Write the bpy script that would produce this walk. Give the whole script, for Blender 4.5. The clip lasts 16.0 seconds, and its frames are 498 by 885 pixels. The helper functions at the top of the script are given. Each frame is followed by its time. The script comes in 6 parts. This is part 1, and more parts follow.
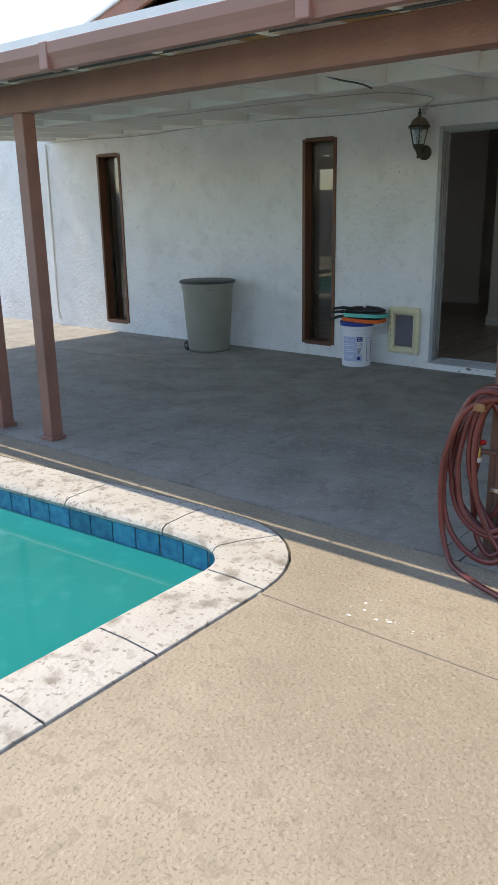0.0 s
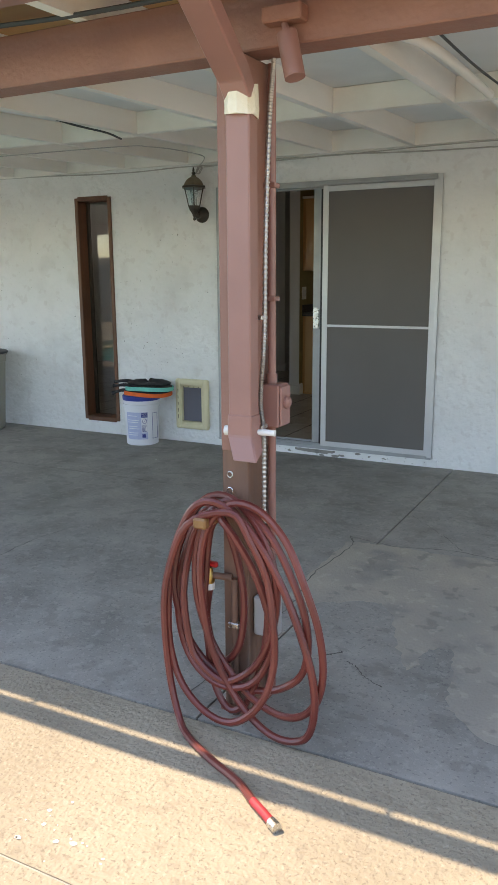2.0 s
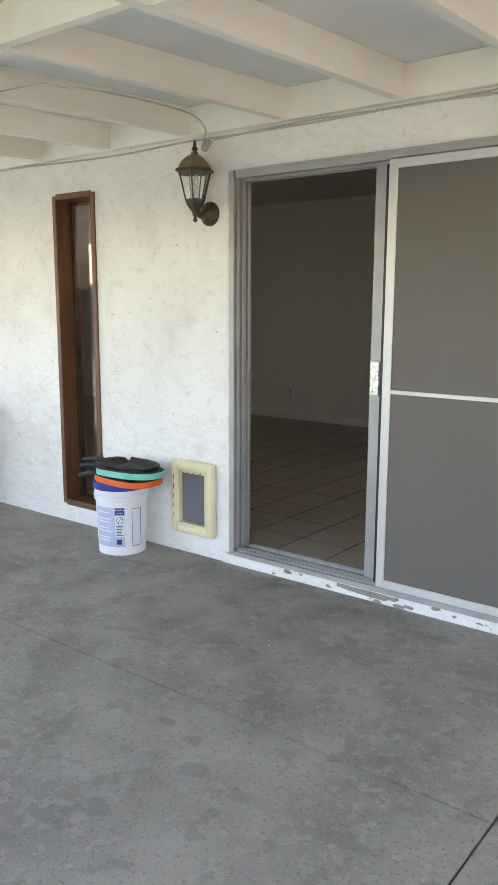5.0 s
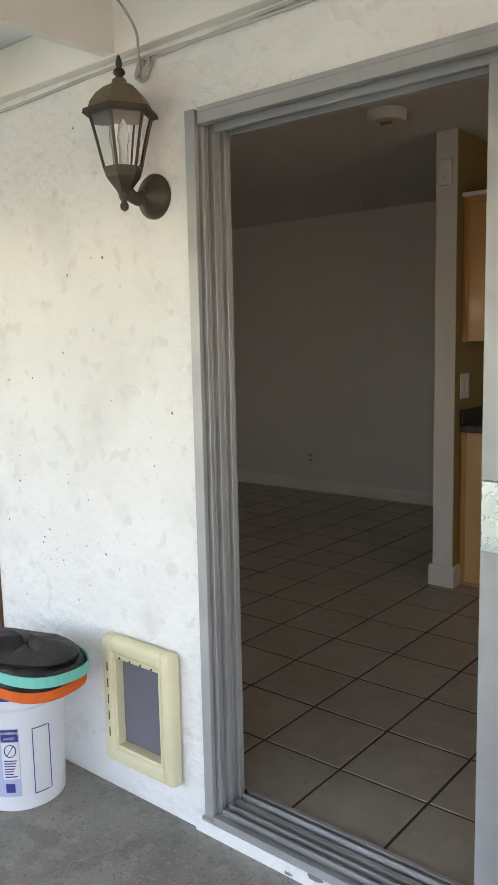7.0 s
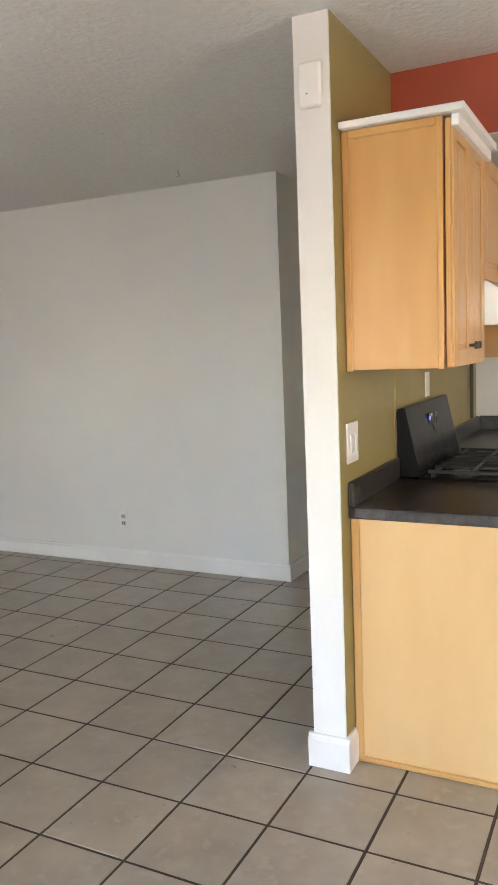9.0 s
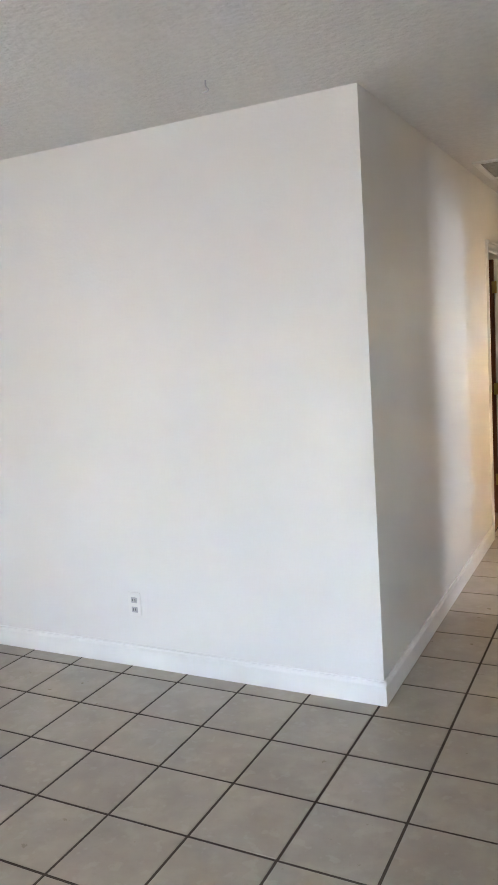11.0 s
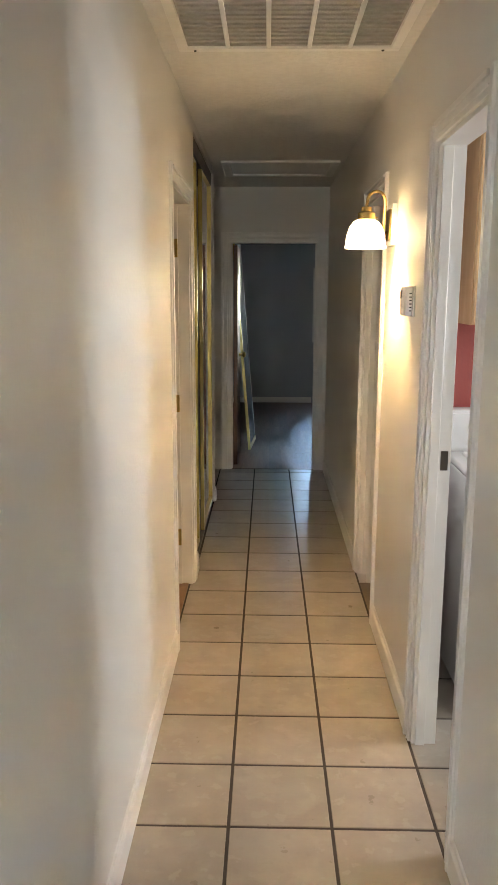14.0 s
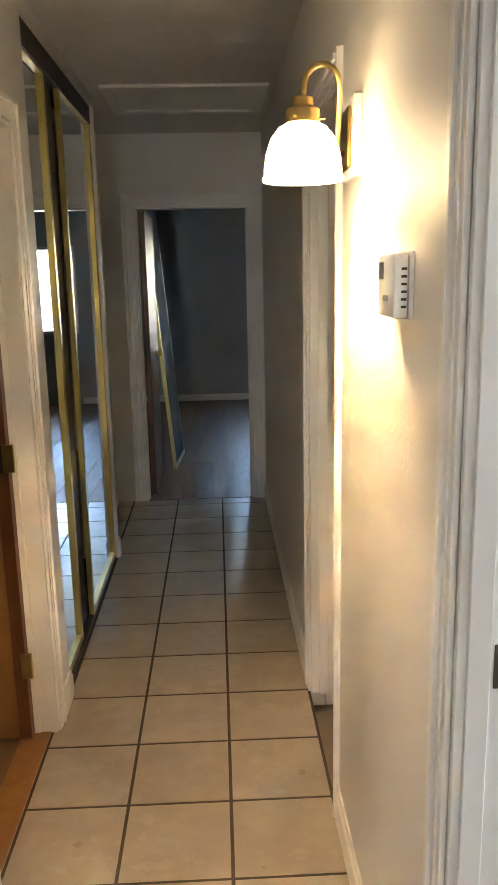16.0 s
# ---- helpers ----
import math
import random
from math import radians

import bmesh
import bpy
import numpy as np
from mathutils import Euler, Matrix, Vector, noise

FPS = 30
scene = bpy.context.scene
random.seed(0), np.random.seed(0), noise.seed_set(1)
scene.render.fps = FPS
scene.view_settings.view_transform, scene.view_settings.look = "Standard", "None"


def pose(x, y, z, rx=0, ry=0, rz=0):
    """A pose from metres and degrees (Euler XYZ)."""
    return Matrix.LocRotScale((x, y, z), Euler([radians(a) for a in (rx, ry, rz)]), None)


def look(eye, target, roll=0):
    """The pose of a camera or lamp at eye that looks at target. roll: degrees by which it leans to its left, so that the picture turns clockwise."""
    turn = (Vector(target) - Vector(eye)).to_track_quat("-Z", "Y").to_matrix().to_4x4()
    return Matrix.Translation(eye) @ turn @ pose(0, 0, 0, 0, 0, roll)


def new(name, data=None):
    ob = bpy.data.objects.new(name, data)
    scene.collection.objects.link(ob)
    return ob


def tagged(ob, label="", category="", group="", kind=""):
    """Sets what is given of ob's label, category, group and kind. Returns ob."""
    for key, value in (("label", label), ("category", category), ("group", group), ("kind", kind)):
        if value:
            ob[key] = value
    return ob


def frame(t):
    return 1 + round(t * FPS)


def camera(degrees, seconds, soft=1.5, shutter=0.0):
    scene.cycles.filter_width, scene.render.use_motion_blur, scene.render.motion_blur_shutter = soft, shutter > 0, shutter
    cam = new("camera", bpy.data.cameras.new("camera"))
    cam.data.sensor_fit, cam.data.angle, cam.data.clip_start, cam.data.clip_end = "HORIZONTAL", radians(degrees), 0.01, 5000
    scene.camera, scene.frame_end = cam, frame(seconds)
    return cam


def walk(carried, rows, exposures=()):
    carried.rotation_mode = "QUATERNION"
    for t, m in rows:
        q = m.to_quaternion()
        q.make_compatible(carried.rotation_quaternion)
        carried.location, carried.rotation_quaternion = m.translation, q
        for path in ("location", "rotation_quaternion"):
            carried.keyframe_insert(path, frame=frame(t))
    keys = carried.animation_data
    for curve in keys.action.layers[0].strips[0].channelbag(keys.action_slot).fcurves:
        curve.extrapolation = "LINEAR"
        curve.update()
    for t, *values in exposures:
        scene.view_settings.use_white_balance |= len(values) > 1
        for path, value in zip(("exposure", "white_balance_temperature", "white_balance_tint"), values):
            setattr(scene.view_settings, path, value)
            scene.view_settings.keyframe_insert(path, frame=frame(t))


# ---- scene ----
cam = camera(35.7, 16.0, soft=1.0)
PATH = [
    (0, (3.171, -6.422, 1.41), (1.963, -4.936, 0.831), -1.0),
    (0.5, (3.222, -6.265, 1.391), (2.096, -4.715, 0.816), -1.5),
    (1, (3.217, -6.08, 1.373), (2.158, -4.481, 0.807), -2.0),
    (1.5, (3.127, -5.805, 1.377), (2.196, -4.111, 0.86), -1.4),
    (2, (3.164, -5.506, 1.378), (2.273, -3.766, 0.953), -0.4),
    (2.5, (3.149, -5.162, 1.389), (2.163, -3.462, 1.017), 0.5),
    (3, (3.072, -4.743, 1.388), (2.032, -3.076, 1.013), 1.0),
    (3.2, (3.076, -4.591, 1.387), (2.029, -2.931, 1.004), 1.0),
    (5.3, (2.486, -2.861, 1.386), (1.233, -1.338, 1.052), 0.0),
    (5.5, (2.375, -2.692, 1.392), (1.094, -1.19, 1.074), -0.1),
    (6, (2.111, -2.289, 1.414), (0.806, -0.802, 1.12), -0.1),
    (6.5, (1.833, -1.88, 1.4235), (0.5365, -0.3815, 1.1515), -0.55),
    (7, (1.526, -1.525, 1.438), (0.269, 0.009, 1.179), -1.2),
    (7.5, (1.263, -1.098, 1.427), (0.058, 0.478, 1.175), -1.8),
    (8, (1.005, -0.715, 1.442), (-0.122, 0.919, 1.197), -2.5),
    (8.5, (0.755, -0.355, 1.481), (-0.207, 1.38, 1.225), -2.7),
    (9, (0.606, 0.05, 1.505), (-0.286, 1.822, 1.259), -2.3),
    (9.2, (0.544, 0.185, 1.508), (-0.36, 1.951, 1.263), -2.0),
    (11.3, (-0.452, 1.574, 1.625), (-1.345, 3.341, 1.343), -4.4),
    (11.5, (-0.514, 1.706, 1.631), (-1.282, 3.53, 1.34), -4.6),
    (12, (-0.642, 2.096, 1.623), (-1.169, 4.001, 1.321), -4.4),
    (12.5, (-0.765, 2.493, 1.636), (-1.122, 4.437, 1.33), -3.3),
    (13, (-0.854, 2.887, 1.654), (-1.07, 4.851, 1.339), -1.8),
    (13.5, (-0.851, 3.289, 1.648), (-0.979, 5.256, 1.308), -0.4),
    (14, (-0.885, 3.679, 1.629), (-0.93, 5.642, 1.248), 0.2),
    (14.5, (-0.862, 4.065, 1.621), (-0.853, 6.021, 1.202), 0.2),
    (15, (-0.771, 4.463, 1.622), (-0.744, 6.416, 1.194), 0.1),
    (15.5, (-0.736, 4.853, 1.621), (-0.679, 6.805, 1.19), -0.2),
    (16, (-0.68, 5.218, 1.627), (-0.607, 7.17, 1.196), -1.2),
]
walk(cam, [(t, look(eye, target, roll)) for t, eye, target, roll in PATH],
     exposures=[(0, 1.4, 7500, 11), (1.5, 1.8, 7700, 11), (2.0, 2.15, 8400, 13), (2.5, 2.75, 9100, 17), (3.2, 3.1, 9200, 19), (5.5, 3.15, 9000, 18), (7.0, 3.2, 9000, 20), (7.5, 3.85, 9700, 24), (7.8, 4.5, 10300, 28), (8.2, 5.3, 10300, 26),
                (8.5, 5.95, 9000, 20), (9.0, 6.15, 7500, 16), (11.5, 6.95, 6700, 17), (12.5, 6.85, 7200, 17), (13.5, 6.95, 7500, 18), (14.0, 7.0, 7500, 15), (15.0, 7.05, 7400, 14), (16.0, 7.1, 7200, 15)])

# ---- world and lights ----
world = bpy.data.worlds.new("world")
scene.world = world
world.use_nodes = True
sky = world.node_tree.nodes.new("ShaderNodeTexSky")
sky.sky_type, sky.sun_disc = "NISHITA", False
SUN = Vector((-1.05, -0.07, 2.35)).normalized()
sky.dust_density, sky.ozone_density = 0.3, 2.0
sky.sun_elevation, sky.sun_rotation = math.asin(SUN.z), math.atan2(SUN.x, SUN.y)
world.node_tree.links.new(sky.outputs[0], world.node_tree.nodes["Background"].inputs[0])
world.node_tree.nodes["Background"].inputs[1].default_value = 0.15
sun = new("sun", bpy.data.lights.new("sun", "SUN"))
sun.data.energy, sun.data.angle, sun.data.color = 2.0, radians(0.5), (1.0, 0.95, 0.87)
sun.matrix_world = look(tuple(SUN * 20), (0, 0, 0))


def area_lamp(name, eye, target, sx, sy, watts, color):
    """An area lamp: skylight at a window, or added fill with no opening."""
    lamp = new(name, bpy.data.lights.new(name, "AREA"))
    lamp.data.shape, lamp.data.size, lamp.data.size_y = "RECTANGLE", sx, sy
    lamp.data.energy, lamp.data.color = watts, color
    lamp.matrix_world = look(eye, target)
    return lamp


# kitchen fill added before the closed east wall, no window built there
area_lamp("kitchen_fill_light", (2.96, 3.5, 1.6), (0, 3.5, 1.5), 1.2, 1.0, 0.24, (0.95, 0.96, 1.0))
# second added fill, aimed at the living room from the unopened east wall
area_lamp("living_fill_light", (2.96, 1.3, 1.5), (-3.0, 2.9, 1.5), 1.4, 1.1, 0.76, (1.0, 0.93, 0.86))
area_lamp("slit_window_light", (-1.17, 0.185, 1.08), (-1.17, 5.0, 1.25), 0.30, 1.8, 0.16, (0.97, 0.97, 1.0))
area_lamp("far_slit_window_light", (-4.14, 0.185, 1.08), (-3.6, 5.0, 1.25), 0.30, 1.8, 0.16, (0.97, 0.97, 1.0))
area_lamp("laundry_window_light", (1.56, 6.05, 1.6), (-1.2, 5.8, 1.3), 0.8, 0.9, 0.34, (0.75, 0.86, 1.0))
area_lamp("bedroom_window_light", (0.05, 14.8, 1.45), (-0.2, 10, 0.6), 0.5, 0.9, 0.004, (0.6, 0.8, 1.0))
bulb = new("sconce_bulb", bpy.data.lights.new("sconce_bulb", "POINT"))
bulb.data.energy, bulb.data.shadow_soft_size, bulb.data.color = 0.30, 0.025, (1.0, 0.69, 0.38)
bulb.location = (-0.50, 6.84, 1.883)

# ---- materials ----
MATS = {}


def mat(name, a, b=None, scale=6.0, rough=0.6, metal=0.0, bump=0.0, bscale=60.0, stain=None, sscale=1.2, samt=0.5, sharp=0.12,
        stretch=(1, 1, 1), vary=0.0, coat=0.0, spec=0.5, rvar=0.08, bdist=0.01,
        specks=()):
    """A surface with colour that wanders between a and b, stains of a second colour, fine relief and a little gloss variation."""
    m = bpy.data.materials.new(name)
    m.use_nodes = True
    n, l = m.node_tree.nodes, m.node_tree.links
    p = n["Principled BSDF"]
    geo = n.new("ShaderNodeNewGeometry")
    mp = n.new("ShaderNodeMapping")
    mp.inputs["Scale"].default_value = stretch
    l.new(geo.outputs["Position"], mp.inputs["Vector"])

    def tex(sc, detail=4.0):
        t = n.new("ShaderNodeTexNoise")
        t.inputs["Scale"].default_value, t.inputs["Detail"].default_value = sc, detail
        l.new(mp.outputs[0], t.inputs["Vector"])
        return t.outputs["Fac"]

    def mix(fac, x, y):
        k = n.new("ShaderNodeMix")
        k.data_type = "RGBA"
        l.new(fac, k.inputs["Factor"])
        for v, s in ((x, 6), (y, 7)):
            if isinstance(v, tuple):
                k.inputs[s].default_value = (*v, 1)
            else:
                l.new(v, k.inputs[s])
        return k.outputs[2]

    def ramp(fac, lo, hi, top=1.0):
        r = n.new("ShaderNodeMapRange")
        r.inputs["From Min"].default_value, r.inputs["From Max"].default_value, r.inputs["To Max"].default_value = lo, hi, top
        l.new(fac, r.inputs["Value"])
        return r.outputs[0]

    col = mix(ramp(tex(scale), 0.3, 0.7), a, b or tuple(v * 0.86 for v in a))
    if stain:
        col = mix(ramp(tex(sscale, 8.0), 0.62 - sharp, 0.62 + sharp, samt), col, stain)
    for colour, sc, thr, amt in specks:
        col = mix(ramp(tex(sc, 3.0), thr, thr + 0.05, amt), col, colour)
    if vary:
        info = n.new("ShaderNodeObjectInfo")
        hsv = n.new("ShaderNodeHueSaturation")
        r = n.new("ShaderNodeMapRange")
        r.inputs["To Min"].default_value, r.inputs["To Max"].default_value = 1 - vary, 1 + vary
        l.new(info.outputs["Random"], r.inputs["Value"])
        l.new(r.outputs[0], hsv.inputs["Value"])
        l.new(col, hsv.inputs["Color"])
        col = hsv.outputs[0]
    l.new(col, p.inputs["Base Color"])
    rr = n.new("ShaderNodeMapRange")
    rr.inputs["To Min"].default_value, rr.inputs["To Max"].default_value = max(0.02, rough - rvar), min(1, rough + rvar)
    l.new(tex(scale * 3), rr.inputs["Value"])
    l.new(rr.outputs[0], p.inputs["Roughness"])
    p.inputs["Metallic"].default_value = metal
    p.inputs["Coat Weight"].default_value = coat
    p.inputs["Specular IOR Level"].default_value = spec
    if bump:
        b1 = n.new("ShaderNodeBump")
        b1.inputs["Strength"].default_value, b1.inputs["Distance"].default_value = bump, bdist
        l.new(tex(bscale, 5.0), b1.inputs["Height"])
        l.new(b1.outputs[0], p.inputs["Normal"])
    MATS[name] = m
    return m


STUCCO = mat("stucco", (0.853, 0.853, 0.832), (0.770, 0.770, 0.749), 1.6, 0.85, bump=0.9, bscale=24, bdist=0.016, stain=(0.600, 0.590, 0.555), sscale=3.6, samt=0.40, sharp=0.10,
             specks=(((0.42, 0.41, 0.385), 46, 0.70, 0.3), ((0.66, 0.63, 0.60), 15, 0.60, 0.35)))
CONCRETE = mat("patio_concrete", (0.325, 0.302, 0.270), (0.225, 0.212, 0.190), 3.2, 0.74, bump=0.20, bscale=190, stain=(0.150, 0.138, 0.120), sscale=3.4, samt=0.55, sharp=0.14,
               specks=(((0.378, 0.350, 0.308), 22, 0.57, 0.35), ((0.123, 0.113, 0.105), 75, 0.60, 0.5), ((0.40, 0.372, 0.33), 95, 0.60, 0.4), ((0.152, 0.142, 0.128), 9, 0.58, 0.35)))
DECK = mat("sanded_deck", (0.344, 0.292, 0.216), (0.276, 0.228, 0.164), 1.4, 0.9, bump=1.0, bscale=62, stain=(0.200, 0.164, 0.120), sscale=1.3, samt=0.5, sharp=0.2,
           specks=(((0.160, 0.128, 0.096), 85, 0.59, 0.6), ((0.400, 0.348, 0.272), 60, 0.60, 0.4), ((0.224, 0.184, 0.136), 16, 0.57, 0.4)))
WORN = mat("worn_concrete", (0.40, 0.35, 0.285), (0.31, 0.28, 0.24), 3.0, 0.85, bump=0.5, bscale=70, stain=(0.235, 0.22, 0.20), sscale=3.6, samt=0.85, sharp=0.06,
           specks=(((0.20, 0.185, 0.165), 9, 0.60, 0.55), ((0.45, 0.40, 0.335), 16, 0.60, 0.45)))
EARTH = mat("dry_earth", (0.25, 0.2, 0.14), (0.17, 0.13, 0.09), 2.0, 0.95, bump=0.5)
JOINT = mat("joint_filler", (0.12, 0.11, 0.095), None, 9, 0.95)
COPING = mat("coping_concrete", (0.454, 0.431, 0.393), (0.378, 0.352, 0.311), 4.0, 0.85, bump=0.9, bscale=55, stain=(0.204, 0.178, 0.143), sscale=8.0, samt=0.85, sharp=0.06,
             specks=(((0.166, 0.143, 0.117), 38, 0.60, 0.7), ((0.257, 0.227, 0.189), 17, 0.58, 0.5)))
PLASTER = mat("pool_plaster", (0.10, 0.42, 0.42), (0.08, 0.36, 0.37), 2, 0.7)
POOLTILE = mat("blue_pool_tile", (0.015, 0.12, 0.24), (0.03, 0.26, 0.36), 22, 0.15, vary=0.35)
WATER = mat("pool_water", (0.005, 0.170, 0.166), (0.007, 0.196, 0.187), 0.8, 0.06, bump=0.06, bscale=5, stain=(0.085, 0.391, 0.374), sscale=7.0, samt=0.12, sharp=0.06, rvar=0.02)
BROWN = mat("brown_paint", (0.30, 0.140, 0.100), (0.25, 0.115, 0.083), 5, 0.55, bump=0.25, bscale=55, stain=(0.12, 0.06, 0.045), sscale=2.4, samt=0.35)
BROWNMETAL = mat("brown_painted_metal", (0.31, 0.150, 0.122), (0.27, 0.130, 0.105), 3, 0.42, bump=0.04, bscale=20, stain=(0.16, 0.08, 0.06), sscale=3, samt=0.3)
FRAMEBROWN = mat("dark_orange_brown_stain", (0.17, 0.068, 0.032), (0.12, 0.048, 0.024), 8, 0.5, stretch=(3, 3, 0.3), bump=0.2, bscale=45)
OLDWOOD = mat("worn_brown_wood", (0.20, 0.10, 0.065), (0.12, 0.065, 0.045), 12, 0.7, bump=0.5, bscale=30, stretch=(1, 1, 0.08), stain=(0.34, 0.28, 0.22), sscale=10, samt=0.5, sharp=0.05)
RAFTERW = mat("white_painted_timber", (0.860, 0.840, 0.785), (0.810, 0.780, 0.715), 3, 0.7, bump=0.25, bscale=34, stretch=(1, 0.25, 1), stain=(0.583, 0.530, 0.445), sscale=2.6, samt=0.4)
PLYW = mat("white_painted_plywood", (0.800, 0.812, 0.800), (0.740, 0.750, 0.740), 2, 0.75, bump=0.12, bscale=40, stain=(0.570, 0.570, 0.547), sscale=1.8, samt=0.3)
RAWPLY = mat("bare_plywood", (0.48, 0.25, 0.08), (0.38, 0.19, 0.06), 10, 0.6, stretch=(0.1, 1, 1))
ROOFING = mat("pale_roofing", (0.60, 0.60, 0.60), (0.52, 0.52, 0.53), 3, 0.6)
SHINGLE = mat("brown_shingles", (0.14, 0.10, 0.08), (0.09, 0.07, 0.06), 14, 0.9, bump=0.6)
GABLE = mat("rose_gable_paint", (0.45, 0.25, 0.22), (0.40, 0.22, 0.19), 3, 0.7, bump=0.2)
ALU = mat("mill_aluminium", (0.42, 0.43, 0.43), (0.35, 0.36, 0.36), 8, 0.45, metal=0.25, bump=0.05, bscale=80, stain=(0.25, 0.24, 0.23), sscale=5, samt=0.35)
PALEALU = mat("white_aluminium", (0.66, 0.67, 0.66), (0.6, 0.6, 0.6), 5, 0.4, metal=0.3)
STEEL = mat("bright_steel", (0.75, 0.75, 0.73), (0.6, 0.6, 0.58), 20, 0.28, metal=1.0)
FLEXM = mat("dull_galvanised_steel", (0.56, 0.53, 0.50), (0.44, 0.42, 0.39), 20, 0.4, metal=0.85)
BRASS = mat("aged_brass", (0.55, 0.38, 0.14), (0.42, 0.29, 0.11), 18, 0.32, metal=1.0)
GOLD = mat("gold_anodised", (0.62, 0.50, 0.18), (0.52, 0.42, 0.15), 6, 0.33, metal=0.75)
BRONZE = mat("dark_bronze_paint", (0.055, 0.042, 0.033), (0.075, 0.06, 0.045), 9, 0.45, metal=0.35)
BRONZETOP = mat("lighter_bronze", (0.20, 0.155, 0.10), (0.15, 0.115, 0.075), 9, 0.5, metal=0.3)
TRASHP = mat("grey_olive_plastic", (0.30, 0.29, 0.245), (0.26, 0.25, 0.21), 4, 0.5, bump=0.08, bscale=30, stain=(0.24, 0.23, 0.2), sscale=3, samt=0.3)
TRASHIN = mat("dark_plastic", (0.04, 0.045, 0.05), None, 5, 0.5)
BUCKETW = mat("white_plastic", (0.78, 0.79, 0.82), (0.74, 0.75, 0.78), 3, 0.35, stain=(0.6, 0.6, 0.6), sscale=4, samt=0.3)
BLUEP = mat("blue_plastic", (0.02, 0.05, 0.30), None, 6, 0.4)
INKBLUE = mat("blue_ink", (0.03, 0.05, 0.25), None, 9, 0.5)
PALEBLUE = mat("pale_blue_print", (0.48, 0.53, 0.70), (0.42, 0.47, 0.66), 30, 0.5)
WHITEINK = mat("white_ink", (0.8, 0.8, 0.82), None, 9, 0.5)
BLACKCLOTH = mat("black_nylon", (0.012, 0.012, 0.013), (0.02, 0.02, 0.022), 20, 0.6, bump=0.4, bscale=40)
ORANGE = mat("orange_webbing", (0.80, 0.13, 0.015), None, 20, 0.6)
TEAL = mat("teal_webbing", (0.12, 0.58, 0.48), None, 20, 0.6)
CREAM = mat("cream_plastic", (0.76, 0.69, 0.46), (0.70, 0.63, 0.41), 4, 0.45, stain=(0.55, 0.47, 0.3), sscale=5, samt=0.3)
HOSE = mat("dark_red_rubber", (0.19, 0.040, 0.030), (0.11, 0.022, 0.019), 6, 0.33, stain=(0.27, 0.10, 0.075), sscale=5, samt=0.35)
HOSERED = mat("red_rubber", (0.38, 0.03, 0.04), None, 9, 0.4)
REDP = mat("red_handle_paint", (0.55, 0.02, 0.02), None, 9, 0.4)
PVC = mat("white_pvc", (0.75, 0.74, 0.70), (0.68, 0.66, 0.62), 6, 0.4)
CABLE = mat("painted_cable", (0.50, 0.49, 0.45), (0.4, 0.39, 0.36), 8, 0.6)
DARKCABLE = mat("dark_cable", (0.06, 0.06, 0.06), None, 8, 0.6)
TAPE = mat("peeling_tape", (0.66, 0.56, 0.38), (0.75, 0.70, 0.58), 16, 0.45, bump=0.3)
WALLW = mat("satin_white_wall", (0.74, 0.725, 0.69), (0.69, 0.675, 0.64), 0.9, 0.5, bump=0.12, bscale=70, spec=0.22, stain=(0.64, 0.62, 0.58), sscale=0.9, samt=0.25, sharp=0.25)
BLUEWALL = mat("dusty_blue_wall_paint", (0.36, 0.38, 0.415), (0.33, 0.35, 0.385), 1.2, 0.6, bump=0.1, bscale=70)
POPCORN = mat("textured_ceiling", (0.72, 0.705, 0.67), (0.66, 0.645, 0.61), 30, 0.9, bump=0.6, bscale=46)
TRIM = mat("white_trim_paint", (0.78, 0.77, 0.74), (0.74, 0.73, 0.70), 3, 0.36, bump=0.03, bscale=30, stain=(0.66, 0.64, 0.6), sscale=3, samt=0.3)
TILE = mat("beige_ceramic_tile", (0.380, 0.333, 0.275), (0.308, 0.267, 0.219), 7.0, 0.31, bump=0.06, bscale=25, stain=(0.44, 0.39, 0.325), sscale=9.0, samt=0.35, sharp=0.06, vary=0.06, specks=(((0.41, 0.37, 0.315), 21, 0.60, 0.4), ((0.24, 0.205, 0.165), 30, 0.62, 0.12)))
GROUT = mat("dark_grout", (0.060, 0.045, 0.035), (0.045, 0.034, 0.027), 12, 0.9)
OLIVE = mat("olive_wall_paint", (0.30, 0.235, 0.085), (0.27, 0.21, 0.075), 2, 0.42, bump=0.1, bscale=70)
REDW = mat("brick_red_wall_paint", (0.42, 0.075, 0.035), (0.37, 0.065, 0.03), 2, 0.45, bump=0.1, bscale=70)
LAUNDRYRED = mat("dusky_red_wall_paint", (0.34, 0.07, 0.055), (0.30, 0.06, 0.05), 2, 0.5, bump=0.1)
MAPLE = mat("honey_maple", (0.62, 0.34, 0.12), (0.55, 0.285, 0.095), 5, 0.33, bump=0.04, bscale=25, stretch=(1.6, 1.6, 0.25), stain=(0.70, 0.46, 0.21), sscale=1.5, samt=0.6, sharp=0.05, coat=0.15)
MAPLEPLY = mat("maple_plywood", (0.66, 0.41, 0.18), (0.60, 0.36, 0.15), 4, 0.36, bump=0.04, stretch=(1.4, 1.4, 0.35), stain=(0.74, 0.51, 0.26), sscale=1.9, samt=0.4, sharp=0.12)
OAK = mat("pale_oak", (0.60, 0.40, 0.22), (0.50, 0.31, 0.16), 9, 0.45, stretch=(2.5, 2.5, 0.2))
COUNTER = mat("dark_laminate", (0.020, 0.016, 0.014), (0.040, 0.033, 0.030), 45, 0.3, stain=(0.085, 0.073, 0.066), sscale=30, samt=0.5)
BLACKEN = mat("black_enamel", (0.010, 0.010, 0.011), None, 6, 0.2, spec=0.1)
IRON = mat("cast_iron", (0.02, 0.02, 0.02), None, 20, 0.55)
